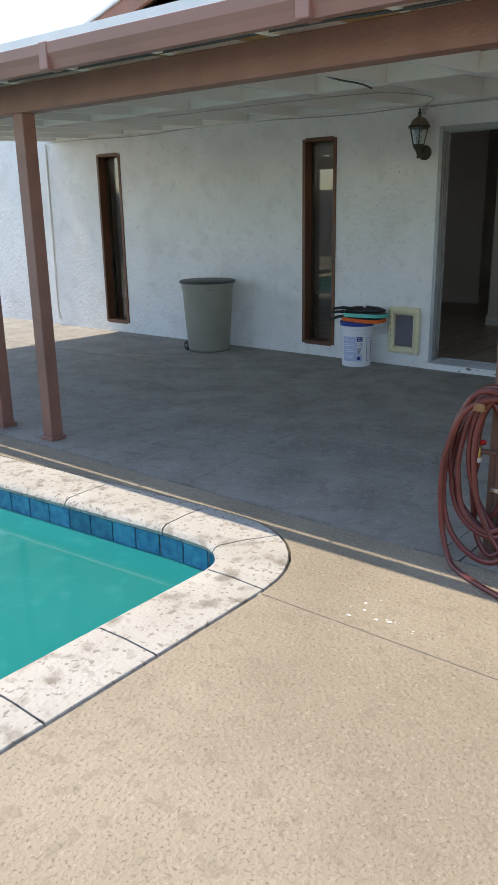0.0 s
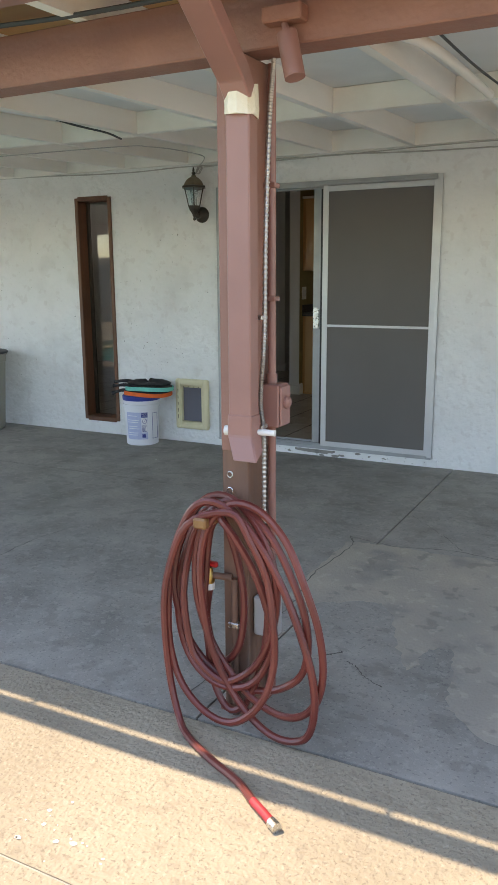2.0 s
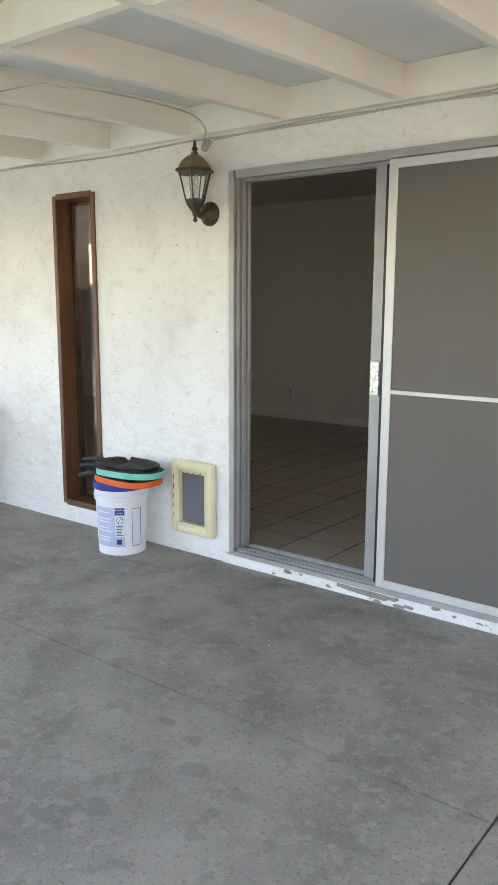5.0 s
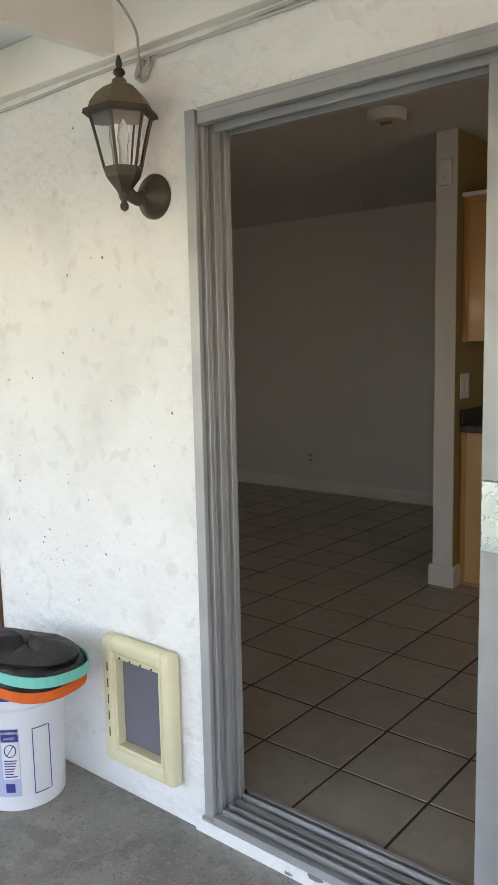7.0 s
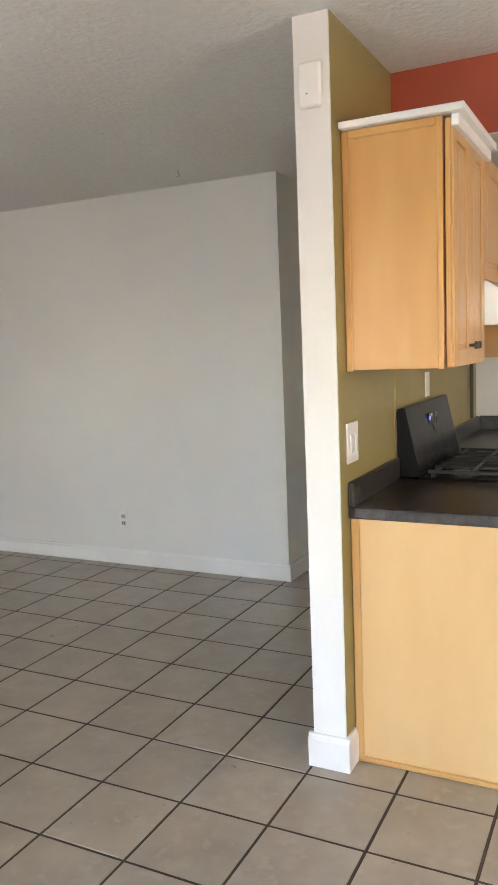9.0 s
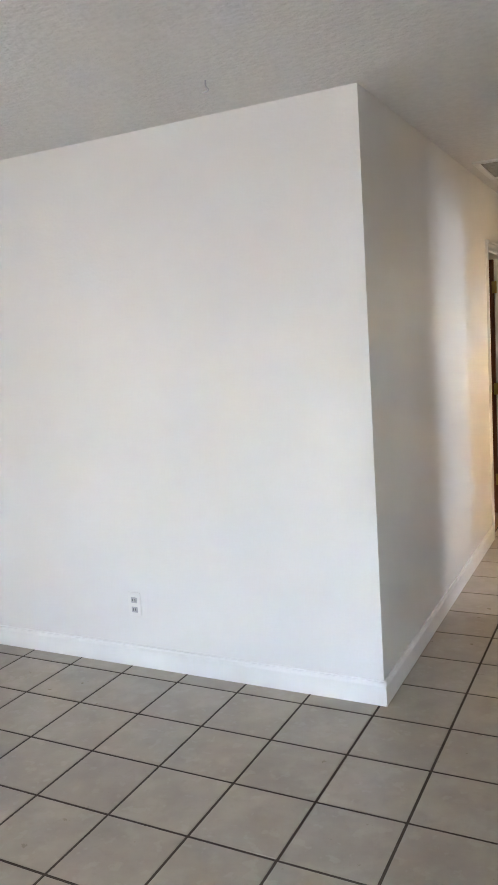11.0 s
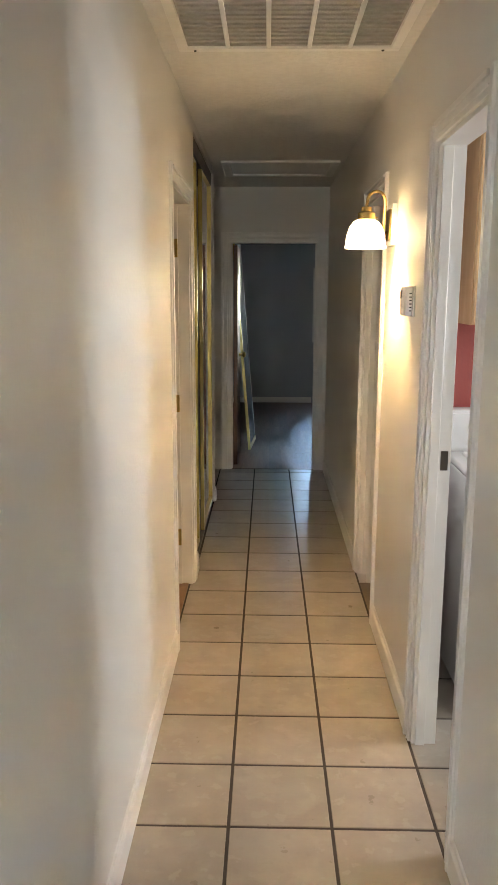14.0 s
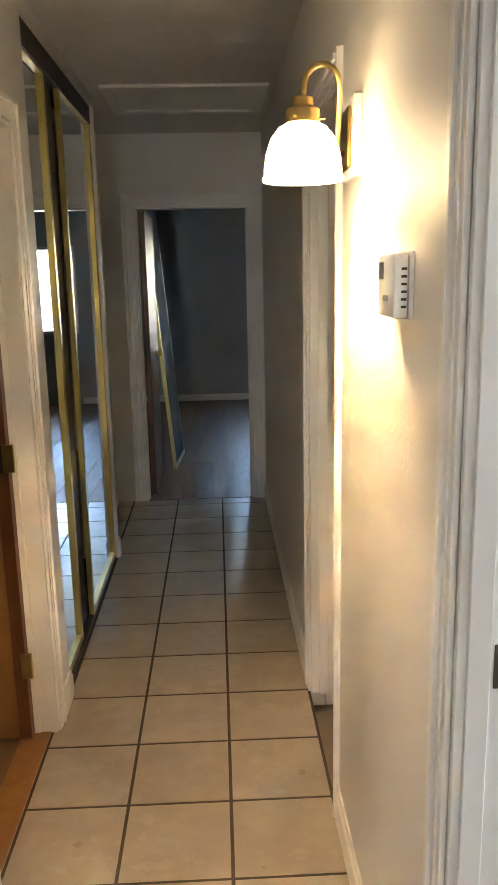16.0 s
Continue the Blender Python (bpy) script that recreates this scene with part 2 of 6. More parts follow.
ENAMEL = mat("white_enamel", (0.78, 0.78, 0.77), (0.74, 0.74, 0.73), 3, 0.22)
GREYP = mat("grey_plastic", (0.42, 0.42, 0.42), None, 5, 0.4)
DARKP = mat("black_plastic", (0.02, 0.02, 0.022), None, 8, 0.4)
WALNUT = mat("stained_brown_wood", (0.15, 0.05, 0.016), (0.10, 0.034, 0.011), 8, 0.4, stretch=(4, 4, 0.3), bump=0.06)
TANDOOR = mat("tan_wood_veneer", (0.27, 0.13, 0.045), (0.21, 0.095, 0.032), 6, 0.42, stretch=(4, 4, 0.25))
PLANK = mat("brown_laminate_floor", (0.16, 0.085, 0.05), (0.11, 0.06, 0.035), 6, 0.48, stretch=(4, 0.4, 1), vary=0.15)
VENTG = mat("dusty_vent_filter", (0.44, 0.41, 0.365), (0.36, 0.335, 0.30), 30, 0.8, bump=0.3, bscale=160)
LEAF = mat("leaf", (0.05, 0.09, 0.02), (0.08, 0.12, 0.03), 3, 0.6, vary=0.2)
BARK = mat("bark", (0.10, 0.07, 0.05), None, 12, 0.9, bump=0.6)
BLOCKW = mat("grey_block_wall", (0.40, 0.37, 0.33), (0.34, 0.31, 0.28), 3, 0.9, bump=0.4)


def plain(name, color=(0.8, 0.8, 0.8), rough=0.0, metal=0.0, transmission=0.0, ior=1.45, emit=0.0, glow=None):
    m = bpy.data.materials.new(name)
    m.use_nodes = True
    p = m.node_tree.nodes["Principled BSDF"]
    p.inputs["Base Color"].default_value = (*color, 1)
    p.inputs["Roughness"].default_value, p.inputs["Metallic"].default_value = rough, metal
    p.inputs["Transmission Weight"].default_value, p.inputs["IOR"].default_value = transmission, ior
    if emit:
        p.inputs["Emission Color"].default_value, p.inputs["Emission Strength"].default_value = (*glow, 1), emit
    return m


GLASS = plain("window_glass", (0.92, 0.95, 0.94), 0.01, transmission=1.0, ior=1.5)
# tint added only to cut the skylight through the bedroom pane
TINTED = plain("tinted_window_glass", (0.50, 0.54, 0.54), 0.01, transmission=1.0, ior=1.5)
FROST = plain("rippled_glass", (0.9, 0.9, 0.88), 0.25, transmission=0.85)
MIRROR = plain("mirror", (0.86, 0.88, 0.88), 0.015, metal=1.0)
# matt blue-grey paints the dim reflection in the leaning mirror glass
FLATMIRROR = mat("painted_reflection", (0.20, 0.23, 0.26), (0.17, 0.20, 0.23), 3, 0.75, spec=0.04)
SHADEG = plain("lit_opal_glass", (0.9, 0.88, 0.8), 0.3, emit=0.17, glow=(1.0, 0.78, 0.48))
BLUELED = plain("blue_indicator", (0.1, 0.1, 0.9), 0.3, emit=0.03, glow=(0.15, 0.15, 1.0))
FLAP = plain("cloudy_vinyl", (0.16, 0.16, 0.19), 0.18)
LCD = plain("lcd", (0.10, 0.11, 0.10), 0.1)
SCREEN = mat("grey_insect_screen", (0.150, 0.138, 0.128), (0.135, 0.125, 0.115), 1.2, 0.75, bump=0.3, bscale=420)

# ---- building helpers ----
def origin(ob):
    v = Vector()
    while ob:
        v += ob.location
        ob = ob.parent
    return v


def mesh_of(name, bm, material, shift=None, smooth=False):
    if shift is not None:
        bmesh.ops.translate(bm, verts=bm.verts, vec=-shift)
    bmesh.ops.recalc_face_normals(bm, faces=bm.faces)
    me = bpy.data.meshes.new(name)
    bm.to_mesh(me)
    bm.free()
    me.materials.append(material)
    if smooth:
        me.shade_smooth()
        me.set_sharp_from_angle(angle=radians(40))
    return me


def thing(name, base, label, category="", group="", kind=""):
    """An empty at the base of a thing, to carry its parts."""
    ob = new(name)
    ob.empty_display_size = 0.05
    ob.location = base
    return tagged(ob, label, category, group, kind)


def part(name, bm, material, parent, label="", smooth=False):
    """One mesh under a thing or a part; its shape is given in the world's metres."""
    ob = new(name, mesh_of(name, bm, material, origin(parent), smooth))
    ob.parent = parent
    return tagged(ob, label)


def solid(name, bm, material, label, category="", group="", kind="", smooth=False):
    """A thing of one mesh."""
    return tagged(new(name, mesh_of(name, bm, material, None, smooth)), label, category, group, kind)


def bx(x0, x1, y0, y1, z0, z1, bev=0.0, bm=None, seg=1):
    bm = bm or bmesh.new()
    made = bmesh.ops.create_cube(bm, size=1)["verts"]
    for v in made:
        v.co = ((x0 + x1) / 2 + v.co.x * (x1 - x0), (y0 + y1) / 2 + v.co.y * (y1 - y0), (z0 + z1) / 2 + v.co.z * (z1 - z0))
    if bev:
        edges = {e for v in made for e in v.link_edges}
        bmesh.ops.bevel(bm, geom=list(edges), offset=bev, segments=seg, affect="EDGES", profile=0.5)
    return bm


def tube(points, r, n=8, bm=None, closed=False, caps=True):
    """A round tube along points; r may be a list."""
    bm = bm or bmesh.new()
    pts = [Vector(p) for p in points]
    rings, up = [], Vector((0.13, 0.21, 0.97)).normalized()
    for i, p in enumerate(pts):
        a, b = pts[i - 1 if i or closed else 0], pts[(i + 1) % len(pts) if i + 1 < len(pts) or closed else i]
        d = (b - a).normalized()
        side = d.cross(up)
        side = side.normalized() if side.length > 1e-3 else d.orthogonal().normalized()
        up = side.cross(d).normalized()
        rr = r[i] if isinstance(r, (list, tuple)) else r
        rings.append([bm.verts.new(p + rr * (math.cos(2 * math.pi * k / n) * side + math.sin(2 * math.pi * k / n) * up)) for k in range(n)])
    for i in range(len(rings) - (0 if closed else 1)):
        a, b = rings[i], rings[(i + 1) % len(rings)]
        for k in range(n):
            bm.faces.new((a[k], a[(k + 1) % n], b[(k + 1) % n], b[k]))
    if caps and not closed:
        bm.faces.new(rings[0])
        bm.faces.new(rings[-1])
    return bm


def spline(points, steps=8):
    """A smooth line through points."""
    p = [Vector(q) for q in points]
    p = [2 * p[0] - p[1], *p, 2 * p[-1] - p[-2]]
    out = []
    for i in range(1, len(p) - 2):
        for s in range(steps):
            t = s / steps
            out.append(0.5 * (2 * p[i] + (p[i + 1] - p[i - 1]) * t + (2 * p[i - 1] - 5 * p[i] + 4 * p[i + 1] - p[i + 2]) * t * t
                              + (3 * p[i] - p[i - 1] - 3 * p[i + 1] + p[i + 2]) * t ** 3))
    return out + [p[-2]]


def lathe(profile, centre, n=24, bm=None, axis=(0, 0, 1), turn=0.0, cap=True):
    """A turned shape from (radius, height) pairs."""
    bm = bm or bmesh.new()
    q = Vector((0, 0, 1)).rotation_difference(Vector(axis))
    rings = []
    for r, h in profile:
        rings.append([bm.verts.new(Vector(centre) + q @ Vector((r * math.cos(turn + 2 * math.pi * k / n), r * math.sin(turn + 2 * math.pi * k / n), h))) for k in range(n)])
    for a, b in zip(rings, rings[1:]):
        for k in range(n):
            bm.faces.new((a[k], a[(k + 1) % n], b[(k + 1) % n], b[k]))
    if cap:
        bm.faces.new(rings[0])
        bm.faces.new(rings[-1])
    return bm


def prism(poly, z0, z1, bm=None, tilt=None):
    """A slab on an outline; tilt gives a rise for a point."""
    bm = bm or bmesh.new()
    rise = tilt or (lambda x, y: 0.0)
    lo = [bm.verts.new((x, y, z0 + rise(x, y))) for x, y in poly]
    hi = [bm.verts.new((x, y, z1 + rise(x, y))) for x, y in poly]
    bm.faces.new(hi)
    bm.faces.new(lo[::-1])
    for k in range(len(poly)):
        j = (k + 1) % len(poly)
        bm.faces.new((lo[k], lo[j], hi[j], hi[k]))
    return bm


def wall_mesh(axis, f0, f1, u0, u1, z0, z1, openings=()):
    """A wall with openings (u0, u1, z0, z1) right through it, along x or y."""
    bm = bmesh.new()
    cuts = sorted({u0, u1, *(o[0] for o in openings), *(o[1] for o in openings)})
    for a, b in zip(cuts, cuts[1:]):
        holes = sorted((o[2], o[3]) for o in openings if o[0] <= a and o[1] >= b)
        low = z0
        for h0, h1 in [*holes, (z1, z1)]:
            if h0 > low + 1e-6:
                bx(*((a, b, f0, f1) if axis == "x" else (f0, f1, a, b)), low, h0, bm=bm)
            low = max(low, h1)
    bmesh.ops.remove_doubles(bm, verts=bm.verts, dist=1e-5)
    return bm


def setting(name, bm, material, label):
    return solid(name, bm, material, label, kind="structure")


ZF = 0.06      # the house floor
CEIL = 2.505   # its ceiling
WF = 0.05      # outer face of the patio wall


def gz(y):
    """The patio falls a little towards the house."""
    return -0.026 * min(1.0, max(0.0, (y + 3.6) / 3.65))


# ---- ground, pool and patio ----
POOL_FAR, POOL_R = -4.085, 1.205
ground = bmesh.new()
for x0, x1, y0, y1 in ((-400, 400, -400, -9.3), (-400, 400, -4.0, 400), (-400, -7.3, -9.3, -4.0), (1.4, 400, -9.3, -4.0)):
    v = [ground.verts.new(p) for p in ((x0, y0, -0.05), (x1, y0, -0.05), (x1, y1, -0.05), (x0, y1, -0.05))]
    ground.faces.new(v)
setting("ground", ground, EARTH, "dry bare earth around the paved yard")


def far_edge(x, off):
    """The far side of the pool bends a little away to the left."""
    return POOL_FAR + off - 0.078 * max(0.0, 0.75 - x) - 0.0


def pool_line(off):
    """The pool's inner outline moved out by off, from the far left round the corner and towards the viewer."""
    pts = [(x, far_edge(x, off)) for x in (-7.2, -5, -3.5, -2.2, -1.2, -0.5, 0.1, 0.5, 0.75)]
    cx, cy, r = POOL_R - 0.22, POOL_FAR - 0.22, 0.22 + off
    pts += [(cx + r * math.sin(a), cy + r * math.cos(a)) for a in [radians(d) for d in range(0, 91, 10)]]
    return pts + [(POOL_R + off, y) for y in (-4.6, -4.88, -5.33, -6.0, -6.7, -7.5, -8.3, -9.2)]


inner, outer = pool_line(0.0), pool_line(0.305)
pool = thing("swimming_pool", (0.0, -6.0, -0.15), "swimming pool with cloudy turquoise water and a blue tile band", "swimming pool")
basin = bmesh.new()
top = [basin.verts.new((x, y, -0.16)) for x, y in [*inner, (-7.2, -9.2)]]
low = [basin.verts.new((x, y, -1.5)) for x, y in [*inner, (-7.2, -9.2)]]
basin.faces.new(low)
for k in range(len(top)):
    j = (k + 1) % len(top)
    basin.faces.new((top[k], top[j], low[j], low[k]))
part("basin", basin, PLASTER, pool, "turquoise plaster shell")
water = bmesh.new()
water.faces.new([water.verts.new((x, y, -0.155)) for x, y in [*pool_line(0.02), (-7.2, -9.2)]])
bmesh.ops.triangulate(water, faces=water.faces)
part("water", water, WATER, pool, "still cloudy turquoise water")
# wall of the pool above the water, behind the tiles
band = bmesh.new()
il = pool_line(0.012)
for (xa, ya), (xb, yb) in zip(il, il[1:]):
    band.faces.new([band.verts.new(p) for p in ((xa, ya, -0.2), (xb, yb, -0.2), (xb, yb, -0.02), (xa, ya, -0.02))])
part("tile_bed", band, COPING, pool, "pale mortar bed behind the tiles")
# waterline tiles, one by one along the edge
line = [Vector((x, y, 0)) for x, y in pool_line(0.004)]
dist = [0.0]
for a, b in zip(line, line[1:]):
    dist.append(dist[-1] + (b - a).length)
s = 3.0
tile_bm = bx(-0.073, 0.073, -0.004, 0.004, -0.075, 0.075, 0.003)
tile_me = mesh_of("tile", tile_bm, POOLTILE)
while s < dist[-1] - 1.5:
    k = max(i for i, d in enumerate(dist) if d <= s)
    f = (s - dist[k]) / (dist[k + 1] - dist[k])
    p, d = line[k].lerp(line[k + 1], f), (line[k + 1] - line[k]).normalized()
    t = new("tile", tile_me)
    t.parent = pool
    t.matrix_basis = Matrix.Translation(p + Vector((0, 0, -0.125)) - origin(pool)) @ Matrix.Rotation(math.atan2(d.y, d.x), 4, "Z")
    s += 0.152
# coping stones with a rounded nose
coping = tagged(new("coping"), "pitted white concrete coping stones round the pool edge", kind="structure")
cuts = [0, 2, 4, 6, 8, 12, 18, 20, 21, 22, 23, 24, 26]
for a, b in zip(cuts, cuts[1:]):
    bm = bmesh.new()
    prof = [(0.305, -0.06), (0.305, -0.006), (0.299, 0.003), (0.15, 0.008), (0.02, 0.004), (-0.005, -0.008), (-0.014, -0.025), (-0.006, -0.045), (0.012, -0.05)]
    rows = [[bm.verts.new((*pool_line(o)[k], z)) for o, z in prof] for k in range(a, min(b, len(inner) - 1) + 1)]
    # leave a fine joint at both ends
    for e, q in ((0, 1), (-1, -2)):
        for v, w in zip(rows[e], rows[q]):
            v.co += (w.co - v.co).normalized() * 0.004
    for r1, r2 in zip(rows, rows[1:]):
        for k in range(len(prof) - 1):
            bm.faces.new((r1[k], r1[k + 1], r2[k + 1], r2[k]))
    bm.faces.new(rows[0])
    bm.faces.new(rows[-1])
    part("coping_stone", bm, COPING, coping, smooth=True)
# deck slabs
deck = tagged(new("pavement"), "sunlit sand-finished beige concrete pool deck with control joints", kind="structure")
edge = [p for p in outer if p[1] > -4.33]
edge = [(x + 0.005, y + 0.007) for x, y in edge]
part("slab", prism([(-14, -3.622), (-14, edge[0][1]), *edge, (POOL_R + 0.312, -4.331), (30, -4.331), (30, -3.622)], -0.1, 0.0), DECK, deck)
part("slab", prism([(POOL_R + 0.314, -4.338), (POOL_R + 0.314, -9.6), (30, -9.6), (30, -4.338)], -0.1, 0.0), DECK, deck)
part("slab", prism([(-14, -9.61), (-14, -13.4), (30, -13.4), (30, -9.61)], -0.1, 0.0), DECK, deck)
part("slab", prism([(-14, -9.6), (-7.21, -9.6), (-7.21, -4.9), (-14, -4.9)], -0.1, 0.0), DECK, deck)
part("joint_filler", bx(1.5, 30, -4.345, -4.322, -0.05, -0.0035), WORN, deck, "dark joint filler")
part("joint_filler", bx(-14, 30, -3.63, -3.6, -0.05, -0.008), JOINT, deck, "dark joint filler")
patio = tagged(new("patio"), "shaded grey painted concrete patio slab, stained and cracked", kind="structure")
tilt = lambda x, y: gz(y)
for x0, x1, y0, y1 in ((-9, 1.996, -3.61, -1.203), (-9, 1.996, -1.197, 0.2), (2.004, 9, -3.61, -1.203), (2.004, 9, -1.197, 0.2)):
    part("slab", prism([(x0, y0), (x1, y0), (x1, y1), (x0, y1)], -0.1, 0.0, tilt=tilt), CONCRETE, patio)
part("joint_filler", prism([(-9, -1.22), (9, -1.22), (9, -1.18), (-9, -1.18)], -0.06, -0.006, tilt=tilt), JOINT, patio)
part("joint_filler", prism([(1.98, -3.6), (2.02, -3.6), (2.02, 0.1), (1.98, 0.1)], -0.06, -0.006, tilt=tilt), JOINT, patio)


rnd = random.Random(31)
shape = [(1.85, -1.795), (2.0, -1.77), (2.22, -1.773), (2.6, -1.76), (3.2, -1.75), (3.45, -2.2), (3.4, -3.0), (3.0, -3.35), (2.72, -3.22), (2.67, -3.0), (2.63, -2.8), (2.545, -2.82), (2.52, -3.0), (2.43, -2.85), (2.33, -2.6), (2.23, -2.49), (2.05, -2.58), (1.87, -2.61), (1.845, -2.32)]
outline = [(p.x + rnd.uniform(-0.012, 0.012), p.y + rnd.uniform(-0.012, 0.012)) for p in spline([(*q, 0) for q in [*shape, shape[0]]], 9)[:-1]]
part("worn_patch", prism(outline, -0.05, 0.0014, tilt=tilt), WORN, patio, "worn tan patch where the paint is gone")


def crack(points, width, parent, seed):
    """A thin ragged crack, a dark ribbon in the slab."""
    rnd = random.Random(seed)
    pts = [p + Vector((rnd.uniform(-1, 1), rnd.uniform(-1, 1), 0)) * 0.006 for p in spline(points, 10)]
    bm = bmesh.new()
    left, right = [], []
    for i, p in enumerate(pts):
        d = (pts[min(i + 1, len(pts) - 1)] - pts[max(i - 1, 0)]).normalized()
        s = Vector((-d.y, d.x, 0)) * width * rnd.uniform(0.3, 1.0) / 2
        left.append(bm.verts.new(p + s + Vector((0, 0, gz(p.y) + 0.0015))))
        right.append(bm.verts.new(p - s + Vector((0, 0, gz(p.y) + 0.0015))))
    for i in range(len(pts) - 1):
        bm.faces.new((left[i], left[i + 1], right[i + 1], right[i]))
    part("crack", bm, JOINT, parent)


crack([(1.9, -3.5, 0), (1.91, -2.67, 0), (1.86, -2.3, 0), (1.89, -1.86, 0), (1.83, -1.7, 0)], 0.008, patio, 1)
crack([(1.83, -1.71, 0), (2.1, -1.76, 0), (2.4, -1.7, 0), (2.9, -1.78, 0)], 0.006, patio, 2)
crack([(0.44, -3.58, 0), (0.40, -3.2, 0), (0.33, -2.6, 0), (0.36, -2.3, 0)], 0.005, patio, 3)
crack([(2.03, -1.2, 0), (2.3, -1.5, 0), (2.42, -1.68, 0)], 0.004, patio, 5)
crack([(1.3, -2.6, 0), (1.34, -2.45, 0), (1.29, -2.36, 0), (1.33, -2.3, 0)], 0.008, patio, 6)
crack([(2.30, -3.04, 0), (2.344, -3.071, 0), (2.40, -3.13, 0), (2.464, -3.164, 0)], 0.006, patio, 7)
crack([(2.20, -3.03, 0), (2.228, -3.023, 0), (2.26, -2.98, 0)], 0.010, patio, 8)
rnd = random.Random(5)
chips = bmesh.new()
for cx, cy, n, spread in ((1.95, -4.22, 18, 0.13), (0.4, -0.75, 5, 0.5), (1.0, -0.6, 6, 0.5)):
    for _ in range(n):
        x, y, r = cx + rnd.gauss(0, spread * 0.5), cy + rnd.gauss(0, spread * 0.35), rnd.uniform(0.002, 0.002 + 0.009 * rnd.random())
        if abs(y + 4.334) < 0.02:
            continue
        chips.faces.new([chips.verts.new((x + r * rnd.uniform(0.6, 1.3) * math.cos(a), y + r * rnd.uniform(0.5, 1.0) * math.sin(a), gz(y) + 0.0022)) for a in [k * math.pi / 3 for k in range(6)]])
tagged(part("paint_spot", chips, TRIM, deck, "spots of spilled white paint"), kind="stuff")

# ---- house: patio wall, openings, roof ----
W1, W2 = (-4.33, -3.95, 0.09, 2.045), (-1.35, -0.99, 0.095, 2.03)
SLIDER = (0.048, 1.832, 0.0, 2.046)
PET = (-0.335, -0.075, 0.135, 0.475)
setting("wall_patio", wall_mesh("x", WF, 0.13, -9.5, 6.0, -0.1, 2.62, [W1, W2, SLIDER, PET]), STUCCO, "white painted stucco house wall, scuffed and patchy")
setting("wall_patio_inner", wall_mesh("x", 0.133, 0.178, -9.5, 3.0, 0.0, 2.62, [W1, W2, SLIDER, PET]), WALLW, "white interior face of the patio wall")
setting("door_sill_curb", bx(0.0, 1.88, 0.040, 0.188, -0.1, 0.035, 0.004), STUCCO, "chipped white concrete curb under the sliding door")
bm = bmesh.new()
rnd = random.Random(8)
for _ in range(30):
    x, z, r = rnd.uniform(0.1, 1.8), rnd.uniform(-0.02, 0.025), 0.003 + 0.02 * rnd.random() ** 3
    bm.faces.new([bm.verts.new((x + r * 1.6 * rnd.uniform(0.6, 1.2) * math.cos(a), 0.0375, min(0.028, z + r * 0.7 * rnd.uniform(0.5, 1.2) * math.sin(a)))) for a in [k * math.pi / 4 for k in range(8)]])
tagged(solid("paint_chip", bm, CONCRETE, "bare grey spots where curb paint has chipped", kind="stuff"))
bm = bmesh.new()
ends = [(0.74 + 0.34 * k / 14, 0.026 + rnd.uniform(-0.004, 0.002)) for k in range(15)] + [(1.08 - 0.34 * k / 14, -0.004 + 0.016 * abs(k / 7 - 1) ** 3 + rnd.uniform(-0.005, 0.005)) for k in range(15)]
bm.faces.new([bm.verts.new((x, 0.0365, z)) for x, z in ends])
solid("bare_patch", bm, CONCRETE, "bare grey concrete patch on the white curb", kind="structure")
# dings and nail holes in the stucco
bm = bmesh.new()
for _ in range(190):
    cl = rnd.choice([(-0.6, 0.75, 0.22, 0.12), (-0.6, 0.75, 0.18, 0.09), (-0.75, 1.0, 0.2, 0.2), (-1.6, 0.8, 0.5, 0.5), (-3.0, 1.2, 1.0, 0.5), (-5.0, 0.6, 0.5, 0.3), (0.0, 0.05, 1.2, 0.04), (-0.5, 1.6, 0.3, 0.3)])
    x, z, r = rnd.gauss(cl[0], cl[2]), rnd.gauss(cl[1], cl[3]), 0.0010 + 0.0035 * rnd.random() ** 2
    inside = any(o[0] - 0.07 < x < o[1] + 0.07 and o[2] - 0.07 < z < o[3] + 0.07 for o in (W1, W2, SLIDER, (-0.37, -0.04, 0.09, 0.52)))
    if inside or not 0.0 < z < 2.2:
        continue
    bm.faces.new([bm.verts.new((x + r * rnd.uniform(0.4, 1.3) * math.cos(a), WF - 0.0015, z + r * rnd.uniform(0.4, 1.6) * math.sin(a))) for a in [k * math.pi / 3 for k in range(6)]])
tagged(solid("wall_scuff", bm, JOINT, "dark nicks and nail holes in the stucco", kind="stuff"))


def slit_window(name, o, label):
    """A tall narrow fixed window set deep in a brown timber frame."""
    w = tagged(new(name), label, kind="structure")
    x0, x1, z0, z1 = o
    bm = bmesh.new()
    for a, b, c, d in ((x0 - 0.012, x0 + 0.022, z0, z1), (x1 - 0.022, x1 + 0.012, z0, z1), (x0 + 0.022, x1 - 0.022, z1 - 0.025, z1 + 0.01), (x0 + 0.022, x1 - 0.022, z0 - 0.01, z0 + 0.03)):
        bx(a, b, WF - 0.012, 0.215, c, d, 0.003, bm=bm)
    part("window_frame", bm, FRAMEBROWN, w, "brown stained timber frame")
    part("stop", bx(x0 + 0.022, x0 + 0.04, 0.15, 0.19, z0 + 0.03, z1 - 0.025), BRONZE, w, "dark glazing stop")
    part("stop", bx(x1 - 0.04, x1 - 0.022, 0.15, 0.19, z0 + 0.03, z1 - 0.025), BRONZE, w, "dark glazing stop")
    p = part("pane", bx(x0 + 0.03, x1 - 0.03, 0.165, 0.171, z0 + 0.03, z1 - 0.025), GLASS, w)
    p.visible_shadow = False
    return w


slit_window("window_1", W1, "tall slit window in a brown timber frame")
slit_window("window_2", W2, "tall slit window in a brown timber frame beside the door")

